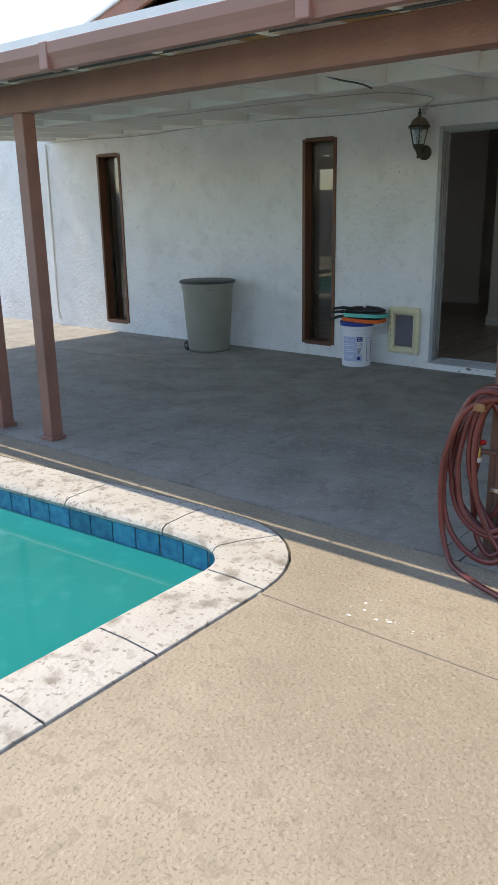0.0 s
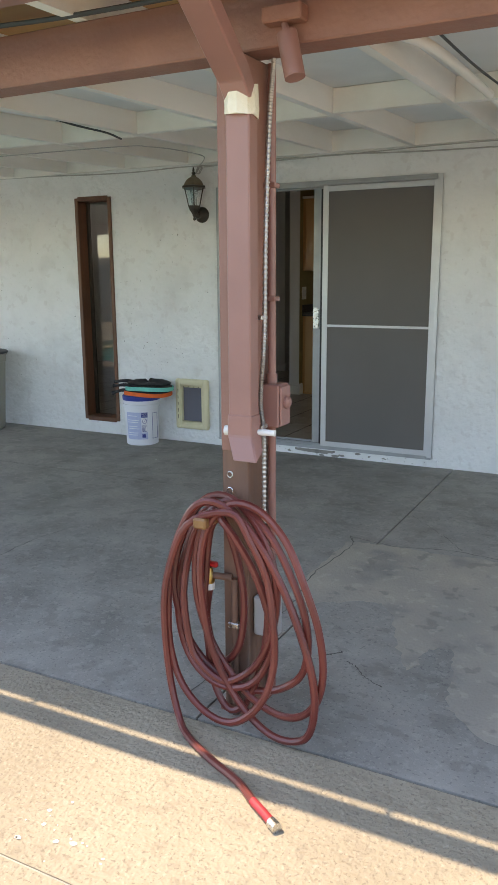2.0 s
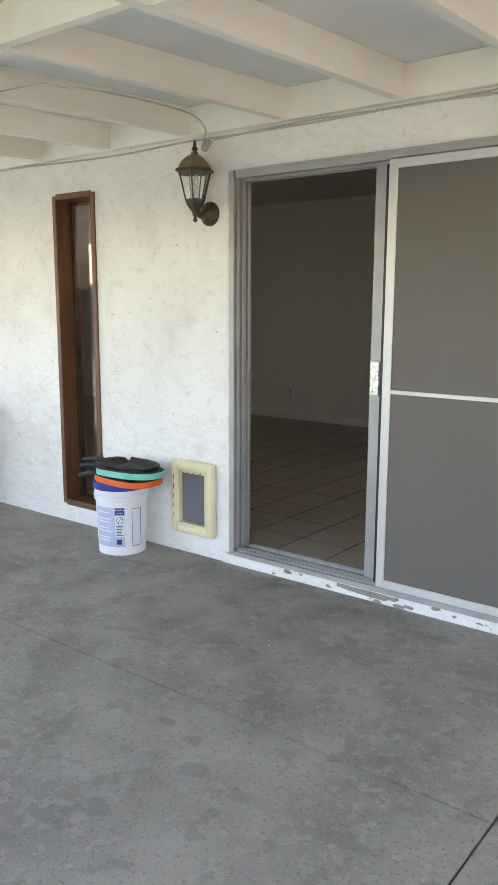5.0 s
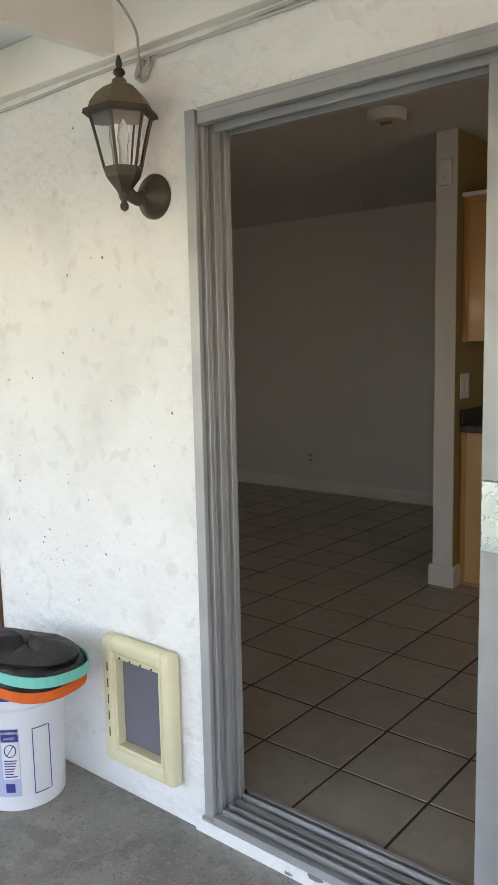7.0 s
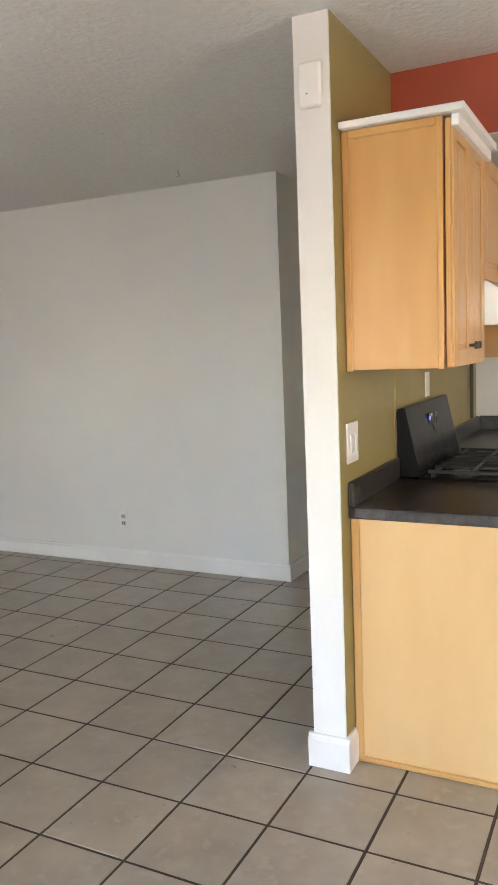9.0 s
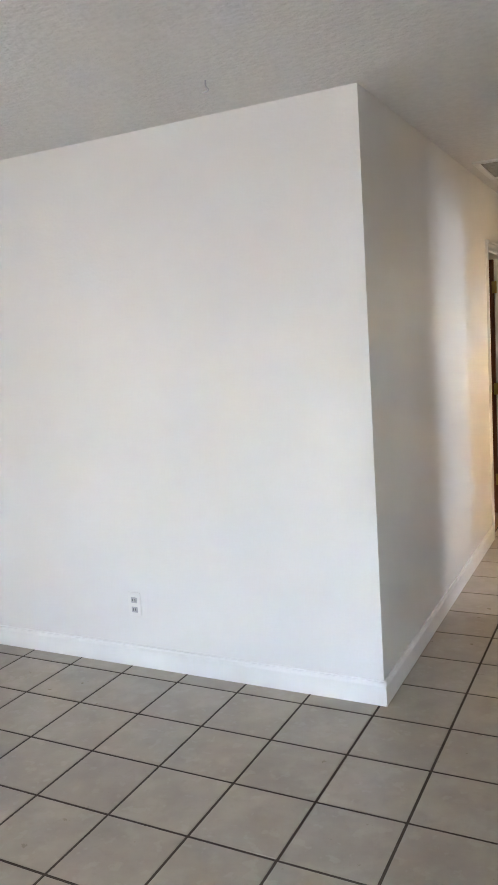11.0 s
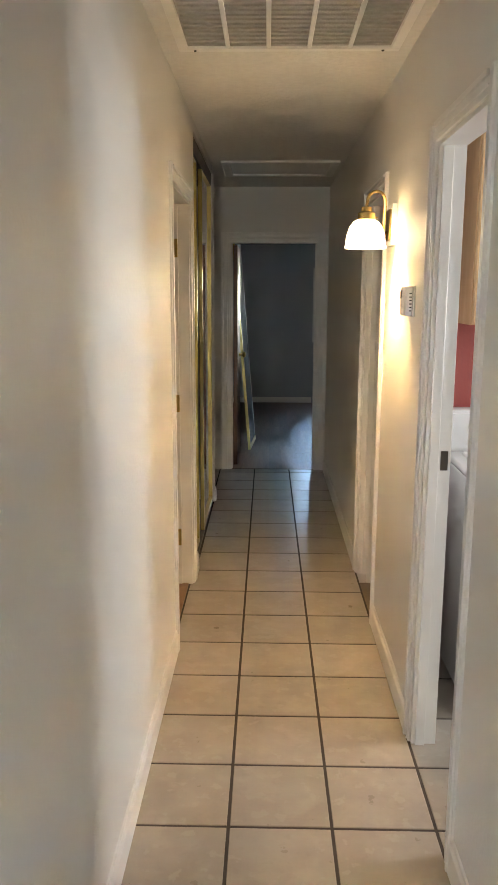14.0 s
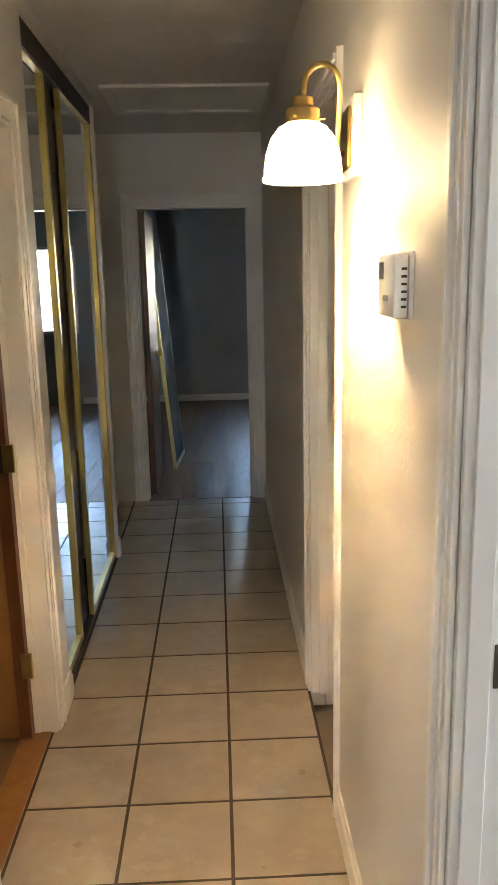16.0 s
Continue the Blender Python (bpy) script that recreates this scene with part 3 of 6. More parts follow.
# covered patio: posts, beam, rafters, blocking, sheathing, gutter
cover = thing("patio_cover", (0.5, -1.8, 0.0), "timber patio cover with white rafters and a brown beam", "patio roof")
RX = [0.40 + 0.605 * k for k in range(-9, 9)]
zr = lambda y: 2.24 + 0.038 * (y - WF)       # underside of the rafters


def sloped(x0, x1, y0, y1, h, bm=None, lift=0.0):
    """A timber along y that follows the roof's fall."""
    bm = bm or bmesh.new()
    deep = lambda y, z: 0.042 * (y + 3.8) / 3.85 if lift + z > 0.05 else 0.0
    v = [[bm.verts.new((x, y, zr(y) + lift + z + deep(y, z))) for x in (x0, x1) for z in (0, h)] for y in (y0, y1)]
    a, b = v
    for f in ((a[0], a[1], a[3], a[2]), (b[0], b[2], b[3], b[1]), (a[0], a[2], b[2], b[0]), (a[1], b[1], b[3], a[3]), (a[0], b[0], b[1], a[1]), (a[2], a[3], b[3], b[2])):
        bm.faces.new(f)
    return bm


for x in RX:
    part("rafter", sloped(x - 0.021, x + 0.021, -3.78, WF - 0.042, 0.098), RAFTERW, cover)
for a, b in zip(RX, RX[1:]):
    y = -1.5 + (0.03 if round((a - 0.4) / 0.605) % 2 else -0.03)
    part("blocking", bx(a + 0.021, b - 0.021, y - 0.02, y + 0.02, zr(y), zr(y) + 0.12, 0.002), RAFTERW, cover)
part("ledger", bx(RX[0] - 0.1, RX[-1] + 0.1, WF - 0.042, WF - 0.002, 2.235, 2.378, 0.003), RAFTERW, cover, "white ledger board on the wall")
# dark strips paint the shadow line where rafters meet the sheathing
for x in RX:
    part("seam", sloped(x - 0.0245, x - 0.0212, -2.5, WF - 0.043, 0.005, lift=0.0925), JOINT, cover, "dark strip painted as the shadow gap above the rafter")
part("sheathing", sloped(RX[0] - 0.12, RX[-1] + 0.12, -2.50, WF, 0.014, lift=0.099), PLYW, cover, "white painted plywood sheathing")
part("eave_sheathing", sloped(RX[0] - 0.12, RX[-1] + 0.12, -3.80, -2.503, 0.014, lift=0.099), RAWPLY, cover, "bare orange plywood at the eave")
part("roofing", sloped(RX[0] - 0.15, RX[-1] + 0.15, -3.815, WF, 0.02, lift=0.114), ROOFING, cover, "pale roofing with a metal drip edge")
part("drip_edge", sloped(RX[0] - 0.15, RX[-1] + 0.15, -3.825, -3.816, 0.05, lift=0.088), PALEALU, cover)
part("beam", bx(RX[0] - 0.1, RX[-1] + 0.1, -3.53, -3.425, 1.955, 2.103, 0.004), BROWN, cover, "long brown painted beam")
POSTS = ((2.055, 2.145), (-0.905, -0.815), (-1.44, -1.35), (5.0, 5.09), (-4.9, -4.81))
for a, b in POSTS:
    post = part("post", bx(a, b, -3.52, -3.37 if a == 2.055 else -3.43, gz(-3.5) + 0.02, 1.956, 0.004), OLDWOOD if a == 2.055 else BROWN, cover, "worn brown post" if a == 2.055 else "brown painted post")
    part("post_base", bx(a - 0.012, b + 0.012, -3.532, -3.358 if a == 2.055 else -3.418, gz(-3.5), 0.022, 0.003), BROWN, post)
# upper half of the near post is still well painted
part("post_paint", bx(2.0535, 2.1465, -3.5215, -3.3685, 0.86, 1.954, 0.004), BROWN, cover, "painted upper length of the post")
gut = bmesh.new()
sec = [(-3.845, 0.075), (-3.845, -0.015), (-3.86, -0.035), (-3.92, -0.035), (-3.935, 0.0), (-3.955, 0.03), (-3.96, 0.075), (-3.952, 0.078), (-3.95, 0.068), (-3.947, 0.034), (-3.928, 0.004), (-3.915, -0.026), (-3.862, -0.027), (-3.851, -0.012), (-3.851, 0.075)]
GZ0 = 2.085
ra, rb = [[gut.verts.new((x, -3.842 + (y + 3.845) * 0.76, GZ0 + z)) for y, z in sec] for x in (RX[0] - 0.1, RX[-1] + 0.1)]
for k in range(len(sec)):
    j = (k + 1) % len(sec)
    gut.faces.new((ra[k], ra[j], rb[j], rb[k]))
gut.faces.new(ra), gut.faces.new(rb)
gutter = thing("rain_gutter", (0.5, -3.9, GZ0), "brown painted metal rain gutter with a downspout along the eave", "gutter")
part("trough", gut, BROWNMETAL, gutter)
for x in (-0.05, 1.42, 3.2, -1.9, -3.6):
    part("joint_band", bx(x - 0.03, x + 0.03, -3.933, -3.840, GZ0 - 0.038, GZ0 + 0.081, 0.004), BROWNMETAL, gutter)
for x in RX[1::2]:
    part("hanger", bx(x + 0.1, x + 0.115, -3.925, -3.79, GZ0 + 0.06, GZ0 + 0.064), BROWNMETAL, gutter)


def duct(points, w, d, bm=None):
    """A rectangular downspout along points, w wide in x and d deep."""
    bm = bm or bmesh.new()
    rows = []
    for p, k in points:
        rows.append([bm.verts.new((p[0] + sx * w / 2, p[1] + sy * d / 2 * k[0], p[2] + sy * d / 2 * k[1])) for sx, sy in ((-1, -1), (1, -1), (1, 1), (-1, 1))])
    for a, b in zip(rows, rows[1:]):
        for k in range(4):
            bm.faces.new((a[k], a[(k + 1) % 4], b[(k + 1) % 4], b[k]))
    bm.faces.new(rows[0]), bm.faces.new(rows[-1])
    bmesh.ops.bevel(bm, geom=[e for e in bm.edges], offset=0.004, segments=1, affect="EDGES")
    return bm


part("elbow", duct([((2.195, -3.865, 2.05), (1, 0)), ((2.195, -3.865, 2.0), (0.8, 0.5)), ((2.15, -3.60, 1.885), (0.6, 0.75)), ((2.148, -3.553, 1.83), (1, 0.1))], 0.078, 0.055), BROWNMETAL, gutter, "brown offset elbow")
part("downspout", duct([((2.147, -3.552, 1.84), (1, 0)), ((2.147, -3.552, 0.93), (1, 0))], 0.072, 0.052), BROWNMETAL, gutter, "square brown downspout")
part("shoe", duct([((2.147, -3.552, 0.985), (1, 0)), ((2.147, -3.552, 0.925), (1, 0.1)), ((2.178, -3.585, 0.868), (0.8, 0.5))], 0.078, 0.058), BROWNMETAL, gutter, "angled outlet shoe")
rnd = random.Random(3)
bm = lathe([(0.046, 0), (0.048, 0.012), (0.0475, 0.05), (0.043, 0.075)], (2.147, -3.552, 1.79), 11, turn=0.4)
for v in bm.verts:
    v.co.z += rnd.uniform(-0.012, 0.008)
    v.co.x += rnd.uniform(-0.003, 0.003)
part("tape", bm, TAPE, gutter, "torn masking tape round the downspout")
# house roof behind: a gable with a brown rake
roof = thing("house_roof", (0, 3, 2.6), "low gable roof of the house with a brown fascia", "roof")
bm = bmesh.new()
for sgn in (-1, 1):
    a = [(0 + sgn * 0.0, 4.55), (sgn * 6.6, 2.64)]
    v = [bm.verts.new((x, y, z + dz)) for y in (0.1, 16.5) for x, z in a for dz in (0, 0.1)]
    for f in ((0, 1, 3, 2), (4, 6, 7, 5), (0, 4, 5, 1), (2, 3, 7, 6), (1, 5, 7, 3), (0, 2, 6, 4)):
        bm.faces.new([v[i] for i in f])
part("shingles", bm, SHINGLE, roof)
for sgn in (-1, 1):
    bm = bmesh.new()
    v = [bm.verts.new((x, y, z)) for y in (0.03, 0.08) for x, z in ((0, 4.66), (sgn * 6.7, 2.72), (sgn * 6.7, 2.54), (0, 4.48))]
    for f in ((0, 1, 2, 3), (4, 7, 6, 5), (0, 4, 5, 1), (1, 5, 6, 2), (2, 6, 7, 3), (3, 7, 4, 0)):
        bm.faces.new([v[i] for i in f])
    part("rake_board", bm, BROWN, roof, "brown rake board")
    bm = bmesh.new()
    v = [bm.verts.new((x, y, z)) for y in (0.0, 0.1) for x, z in ((0, 4.70), (sgn * 6.72, 2.755), (sgn * 6.72, 2.725), (0, 4.67))]
    for f in ((0, 1, 2, 3), (4, 7, 6, 5), (0, 4, 5, 1), (1, 5, 6, 2), (2, 6, 7, 3), (3, 7, 4, 0)):
        bm.faces.new([v[i] for i in f])
    part("drip_edge", bm, PALEALU, roof)
bm = bmesh.new()
v = [bm.verts.new(p) for p in ((-6.3, 0.12, 2.62), (6.3, 0.12, 2.62), (0, 0.12, 4.5))]
bm.faces.new(v)
part("gable_wall", bmesh.ops.solidify(bm, geom=bm.faces[:], thickness=0.05) and bm, GABLE, roof)

# ---- sliding door ----
slider = tagged(new("door_1"), "aluminium sliding glass door standing open, with a grey insect screen", kind="structure")
x0, x1, z1 = SLIDER[0], SLIDER[1], SLIDER[3]
jamb = bmesh.new()
for k, (a, b) in enumerate(((0.035, 0.052), (0.06, 0.073), (0.083, 0.092), (0.102, 0.12), (0.13, 0.142), (0.150, 0.160), (0.168, 0.182))):
    bx(x0, x0 + (0.034 if k % 2 == 0 else 0.041), a, b, 0.035, z1, 0.0015, bm=jamb)
bx(x0, x0 + 0.022, 0.04, 0.183, 0.035, z1, bm=jamb)
part("side_jamb", jamb, ALU, slider, "ridged aluminium jamb")
jamb = bmesh.new()
for a, b in ((0.035, 0.06), (0.1, 0.12), (0.165, 0.182)):
    bx(x1 - 0.036, x1, a, b, 0.035, z1, 0.0015, bm=jamb)
bx(x1 - 0.02, x1, 0.04, 0.182, 0.035, z1, bm=jamb)
part("side_jamb", jamb, PALEALU, slider, "aluminium jamb")
head = bmesh.new()
bx(x0 + 0.048, x1 - 0.038, 0.034, 0.184, z1 - 0.012, z1, bm=head)
for a, b, h in ((0.034, 0.06, 0.042), (0.098, 0.112, 0.05), (0.170, 0.184, 0.045)):
    bx(x0 + 0.048, x1 - 0.038, a, b, z1 - h, z1 - 0.012, 0.0015, bm=head)
part("head_track", head, ALU, slider, "aluminium head track")
sill = bmesh.new()
bx(x0 + 0.002, x1 - 0.002, 0.02, 0.188, 0.035, 0.046, bm=sill)
for a, b, h in ((0.02, 0.03, 0.06), (0.058, 0.063, 0.066), (0.088, 0.093, 0.066), (0.118, 0.135, 0.06), (0.152, 0.157, 0.07), (0.174, 0.188, 0.068)):
    bx(x0 + 0.05, x1 - 0.04, a, b, 0.046, h, bm=sill)
part("sill_track", sill, ALU, slider, "dirty ridged aluminium sill track")


def framed_leaf(name, xa, xb, ya, yb, za, zb, st, rail, metal, fill, fill_name, fill_label, parent, label):
    leaf = part(name, bx(xa, xa + st, ya, yb, za, zb, 0.002), metal, parent, label)
    part("stile", bx(xb - st, xb, ya, yb, za, zb, 0.002), metal, leaf)
    part("rail", bx(xa + st, xb - st, ya, yb, zb - rail, zb, 0.002), metal, leaf)
    part("rail", bx(xa + st, xb - st, ya, yb, za, za + rail, 0.002), metal, leaf)
    ym = (ya + yb) / 2
    p = part(fill_name, bx(xa + st - 0.004, xb - st + 0.004, ym - 0.002, ym + 0.002, za + rail - 0.004, zb - rail + 0.004), fill, leaf, fill_label)
    return leaf, p


leaf, p = framed_leaf("glass_panel", 0.845, 1.787, 0.150, 0.170, 0.072, 1.997, 0.055, 0.06, ALU, GLASS, "pane", "", slider, "sliding glass panel pushed open")
p.visible_shadow = False
leaf2, p = framed_leaf("fixed_panel", 0.855, 1.794, 0.1, 0.122, 0.066, 2.002, 0.074, 0.05, ALU, GLASS, "pane", "", slider, "fixed glass panel")
p.visible_shadow = False
part("lock_plate", bx(0.860, 0.908, 0.088, 0.1, 0.965, 1.125, 0.002), STEEL, leaf2, "bright steel lock plate")
for z in (0.99, 1.045, 1.1):
    part("screw", lathe([(0.004, 0), (0.003, 0.002)], (0.876, 0.088, z), 8, axis=(0, -1, 0)), STEEL, leaf2)
# black bar in place of the shaded gap beside the screen
part("weather_strip", bx(0.933, 0.953, 0.054, 0.097, 0.07, 1.99), DARKP, slider, "black bar painted as the dark gap between the panels")
screen, mesh = framed_leaf("screen_panel", 0.955, 1.814, 0.034, 0.05, 0.052, 2.012, 0.042, 0.045, PALEALU, SCREEN, "screen_mesh", "grey woven insect mesh", slider, "white framed insect screen")
part("mid_rail", bx(0.997, 1.772, 0.033, 0.044, 0.985, 1.003, 0.002), PALEALU, screen)

# ---- patio things ----
lantern = thing("wall_lantern", (-0.13, WF, 1.79), "six-sided bronze wall lantern with clear glass panes beside the door", "wall lamp")
LX, LY = -0.095, -0.058
plate = part("backplate", lathe([(0.062, 0.0), (0.062, 0.008), (0.052, 0.02), (0.03, 0.035), (0.018, 0.05)], (-0.085, WF - 0.001, 1.845), 24, axis=(0, -1, 0)), BRONZE, lantern, smooth=True)
part("arm", tube(spline([(-0.085, 0.02, 1.845), (-0.09, -0.02, 1.832), (LX, LY + 0.005, 1.855)], 6), [0.02] * 6 + [0.017] * 7, 10), BRONZE, lantern, smooth=True)
part("lower_finial", lathe([(0.002, 0), (0.011, 0.006), (0.012, 0.016), (0.007, 0.026), (0.013, 0.034), (0.016, 0.05)], (LX, LY, 1.795), 12), BRONZE, lantern, smooth=True)
part("cup", lathe([(0.016, 0), (0.024, 0.012), (0.046, 0.04), (0.052, 0.058), (0.054, 0.066)], (LX, LY, 1.842), 6), BRONZE, lantern)
r0, r1, zb, zt = 0.05, 0.084, 1.905, 2.04
for k in range(6):
    a, b = radians(60 * k), radians(60 * (k + 1))
    prof = [(r0, zb), (r0 + 0.012, zb + 0.05), (r0 + 0.024, zb + 0.1), (r1, zt)]
    part("rib", tube([(LX + r * math.cos(a), LY + r * math.sin(a), z) for r, z in prof], 0.0042, 6), BRONZE, lantern)
    bm = bmesh.new()
    rows = [[bm.verts.new((LX + (r - 0.002) * math.cos(q), LY + (r - 0.002) * math.sin(q), z)) for q in (a, b)] for r, z in prof]
    for u, w in zip(rows, rows[1:]):
        bm.faces.new((u[0], u[1], w[1], w[0]))
    g = part("pane", bm, GLASS, lantern)
    g.visible_shadow = False
part("candle", lathe([(0.013, 0), (0.013, 0.06), (0.017, 0.07), (0.017, 0.075), (0.012, 0.11), (0.004, 0.125)], (LX, LY, 1.908), 12), FROST, lantern, "white candle tube and bulb", smooth=True)
part("eave", lathe([(0.084, 0), (0.104, 0.004), (0.1, 0.016), (0.082, 0.022)], (LX, LY, 2.038), 6), BRONZE, lantern)
part("cap", lathe([(0.088, 0), (0.082, 0.018), (0.066, 0.04), (0.044, 0.058), (0.022, 0.068), (0.018, 0.08)], (LX, LY, 2.056), 6), BRONZETOP, lantern, "lighter bronze domed cap")
part("finial", lathe([(0.011, 0), (0.01, 0.008), (0.017, 0.016), (0.014, 0.024), (0.007, 0.03), (0.009, 0.038), (0.008, 0.048), (0.002, 0.062)], (LX, LY, 2.135), 12), BRONZE, lantern, smooth=True)

pet = thing("pet_door", (-0.2, WF, 0.1), "cream plastic pet door with a cloudy vinyl flap in the wall", "pet door")
fr = bmesh.new()
P0, P1, PZ0, PZ1 = -0.360, -0.044, 0.096, 0.522
for a, b, c, d in ((P0, P0 + 0.052, PZ0, PZ1), (P1 - 0.052, P1, PZ0, PZ1), (P0 + 0.04, P1 - 0.04, PZ1 - 0.06, PZ1), (P0 + 0.04, P1 - 0.04, PZ0, PZ0 + 0.055)):
    bx(a, b, WF - 0.05, WF, c, d, 0.019, bm=fr, seg=3)
part("frame", fr, CREAM, pet, smooth=True)
inn = bmesh.new()
for a, b, c, d in ((P0 + 0.05, P0 + 0.062, PZ0 + 0.05, PZ1 - 0.055), (P1 - 0.062, P1 - 0.05, PZ0 + 0.05, PZ1 - 0.055), (P0 + 0.06, P1 - 0.06, PZ1 - 0.07, PZ1 - 0.058), (P0 + 0.06, P1 - 0.06, PZ0 + 0.053, PZ0 + 0.064)):
    bx(a, b, WF - 0.042, 0.16, c, d, 0.002, bm=inn)
part("inner_frame", inn, CREAM, pet)
part("flap", bx(P0 + 0.063, P1 - 0.063, WF - 0.012, WF - 0.008, PZ0 + 0.066, PZ1 - 0.072, 0.001), FLAP, pet, "cloudy vinyl flap")
for k in range(4):
    part("screw", lathe([(0.004, 0), (0.003, 0.0025)], (P0 + 0.085 + 0.048 * k, WF - 0.043, PZ1 - 0.064), 8, axis=(0, -1, 0)), BRONZE, pet)
for k in range(5):
    part("slot", bx(P0 + 0.03, P0 + 0.034, WF - 0.0512, WF - 0.049, PZ0 + 0.09 + 0.055 * k, PZ0 + 0.12 + 0.055 * k), BRONZE, pet)

BX, BY = -0.60, -0.15
bg = gz(BY)
bucket = thing("plastic_bucket", (BX, BY, bg), "white plastic pool-chemical bucket with a blue lid and printed label", "bucket")
part("body", lathe([(0.126, 0.0), (0.134, 0.004), (0.146, 0.30), (0.147, 0.315), (0.156, 0.318), (0.157, 0.345), (0.151, 0.35), (0.152, 0.385), (0.155, 0.39), (0.150, 0.392)], (BX, BY, bg), 40), BUCKETW, bucket, smooth=True)
part("lid", lathe([(0.157, 0.38), (0.159, 0.395), (0.159, 0.415), (0.150, 0.422), (0.140, 0.416), (0.0, 0.414)], (BX, BY, bg), 40), BLUEP, bucket, "ribbed blue lid", smooth=True)


def wrap(a0, a1, z0, z1, off, n=8):
    """A piece of label that follows the bucket's side."""
    bm = bmesh.new()
    rad = lambda z: 0.134 + 0.012 * z / 0.30 + off
    rows = [[bm.verts.new((BX + rad(z) * math.cos(radians(a)), BY + rad(z) * math.sin(radians(a)), bg + z)) for z in (z0, z1)] for a in [a0 + (a1 - a0) * k / n for k in range(n + 1)]]
    for u, w in zip(rows, rows[1:]):
        bm.faces.new((u[0], w[0], w[1], u[1]))
    return bm


AL = -58   # label middle, towards the pool
label = part("label", wrap(AL - 56, AL + 22, 0.055, 0.285, 0.0012), PALEBLUE, bucket, "pale blue printed label with dense text")
part("label_panel", wrap(AL + 0, AL + 21, 0.115, 0.24, 0.0018), WHITEINK, label)
part("warning_panel", wrap(AL + 0, AL + 21, 0.242, 0.283, 0.0018), INKBLUE, label, "blue warning panel")
for k in range(11):
    part("text_line", wrap(AL - 50, AL - 6 - (k * 7) % 9, 0.072 + 0.018 * k, 0.078 + 0.018 * k, 0.0022), BUCKETW if k % 3 else PALEBLUE, label)
for k in range(7):
    part("text_line", wrap(AL + 2, AL + 18 - (k * 5) % 6, 0.122 + 0.009 * k, 0.126 + 0.009 * k, 0.0022), INKBLUE, label)
part("barcode", wrap(AL + 2, AL + 14, 0.07, 0.10, 0.0022), INKBLUE, label)
ring = [(BX + 0.1455 * math.cos(radians(AL + 10.5 + 7 * math.cos(q))), BY + 0.1455 * math.sin(radians(AL + 10.5 + 7 * math.cos(q))), bg + 0.212 + 0.02 * math.sin(q)) for q in [k * math.pi / 10 for k in range(20)]]
part("warning_ring", tube(ring, 0.0016, 5, closed=True), INKBLUE, label)
part("warning_bar", tube([ring[3], ring[13]], 0.0014, 5), INKBLUE, label)


def writing(name, body, size, m, material, parent):
    """Real letters with the built-in font, turned into a mesh at the pose m."""
    cu = bpy.data.curves.new(name, "FONT")
    cu.body, cu.size, cu.extrude, cu.align_x, cu.align_y = body, size, 0.0003, "CENTER", "CENTER"
    tmp = bpy.data.objects.new(name, cu)
    scene.collection.objects.link(tmp)
    dg = bpy.context.evaluated_depsgraph_get()
    me = bpy.data.meshes.new_from_object(tmp.evaluated_get(dg))
    bpy.data.objects.remove(tmp)
    me.materials.clear()
    me.materials.append(material)
    ob = new(name, me)
    ob.parent = parent
    ob.matrix_basis = Matrix.Translation(-origin(parent)) @ m
    return ob


ang = radians(AL + 10.5)
for txt, z in (("WARNING", 0.272), ("AVISO", 0.254)):
    r = 0.134 + 0.012 * z / 0.3 + 0.0035
    writing("warning_text", txt, 0.0125, Matrix.Translation((BX + r * math.cos(ang), BY + r * math.sin(ang), bg + z)) @ Matrix.Rotation(ang + math.pi / 2, 4, "Z") @ Matrix.Rotation(math.pi / 2, 4, "X"), WHITEINK, label)
bm = bmesh.new()
for a in (AL + 38, AL + 60):
    tube([(BX + 0.1485 * math.cos(radians(a)), BY + 0.1485 * math.sin(radians(a)), bg + z) for z in (0.06, 0.275)], 0.0015, 5, bm=bm)
for z in (0.06, 0.275):
    tube([(BX + 0.1475 * math.cos(radians(a)), BY + 0.1475 * math.sin(radians(a)), bg + z) for a in range(AL + 38, AL + 61, 4)], 0.0015, 5, bm=bm)
part("outline_print", bm, INKBLUE, bucket, "dark blue outline print")


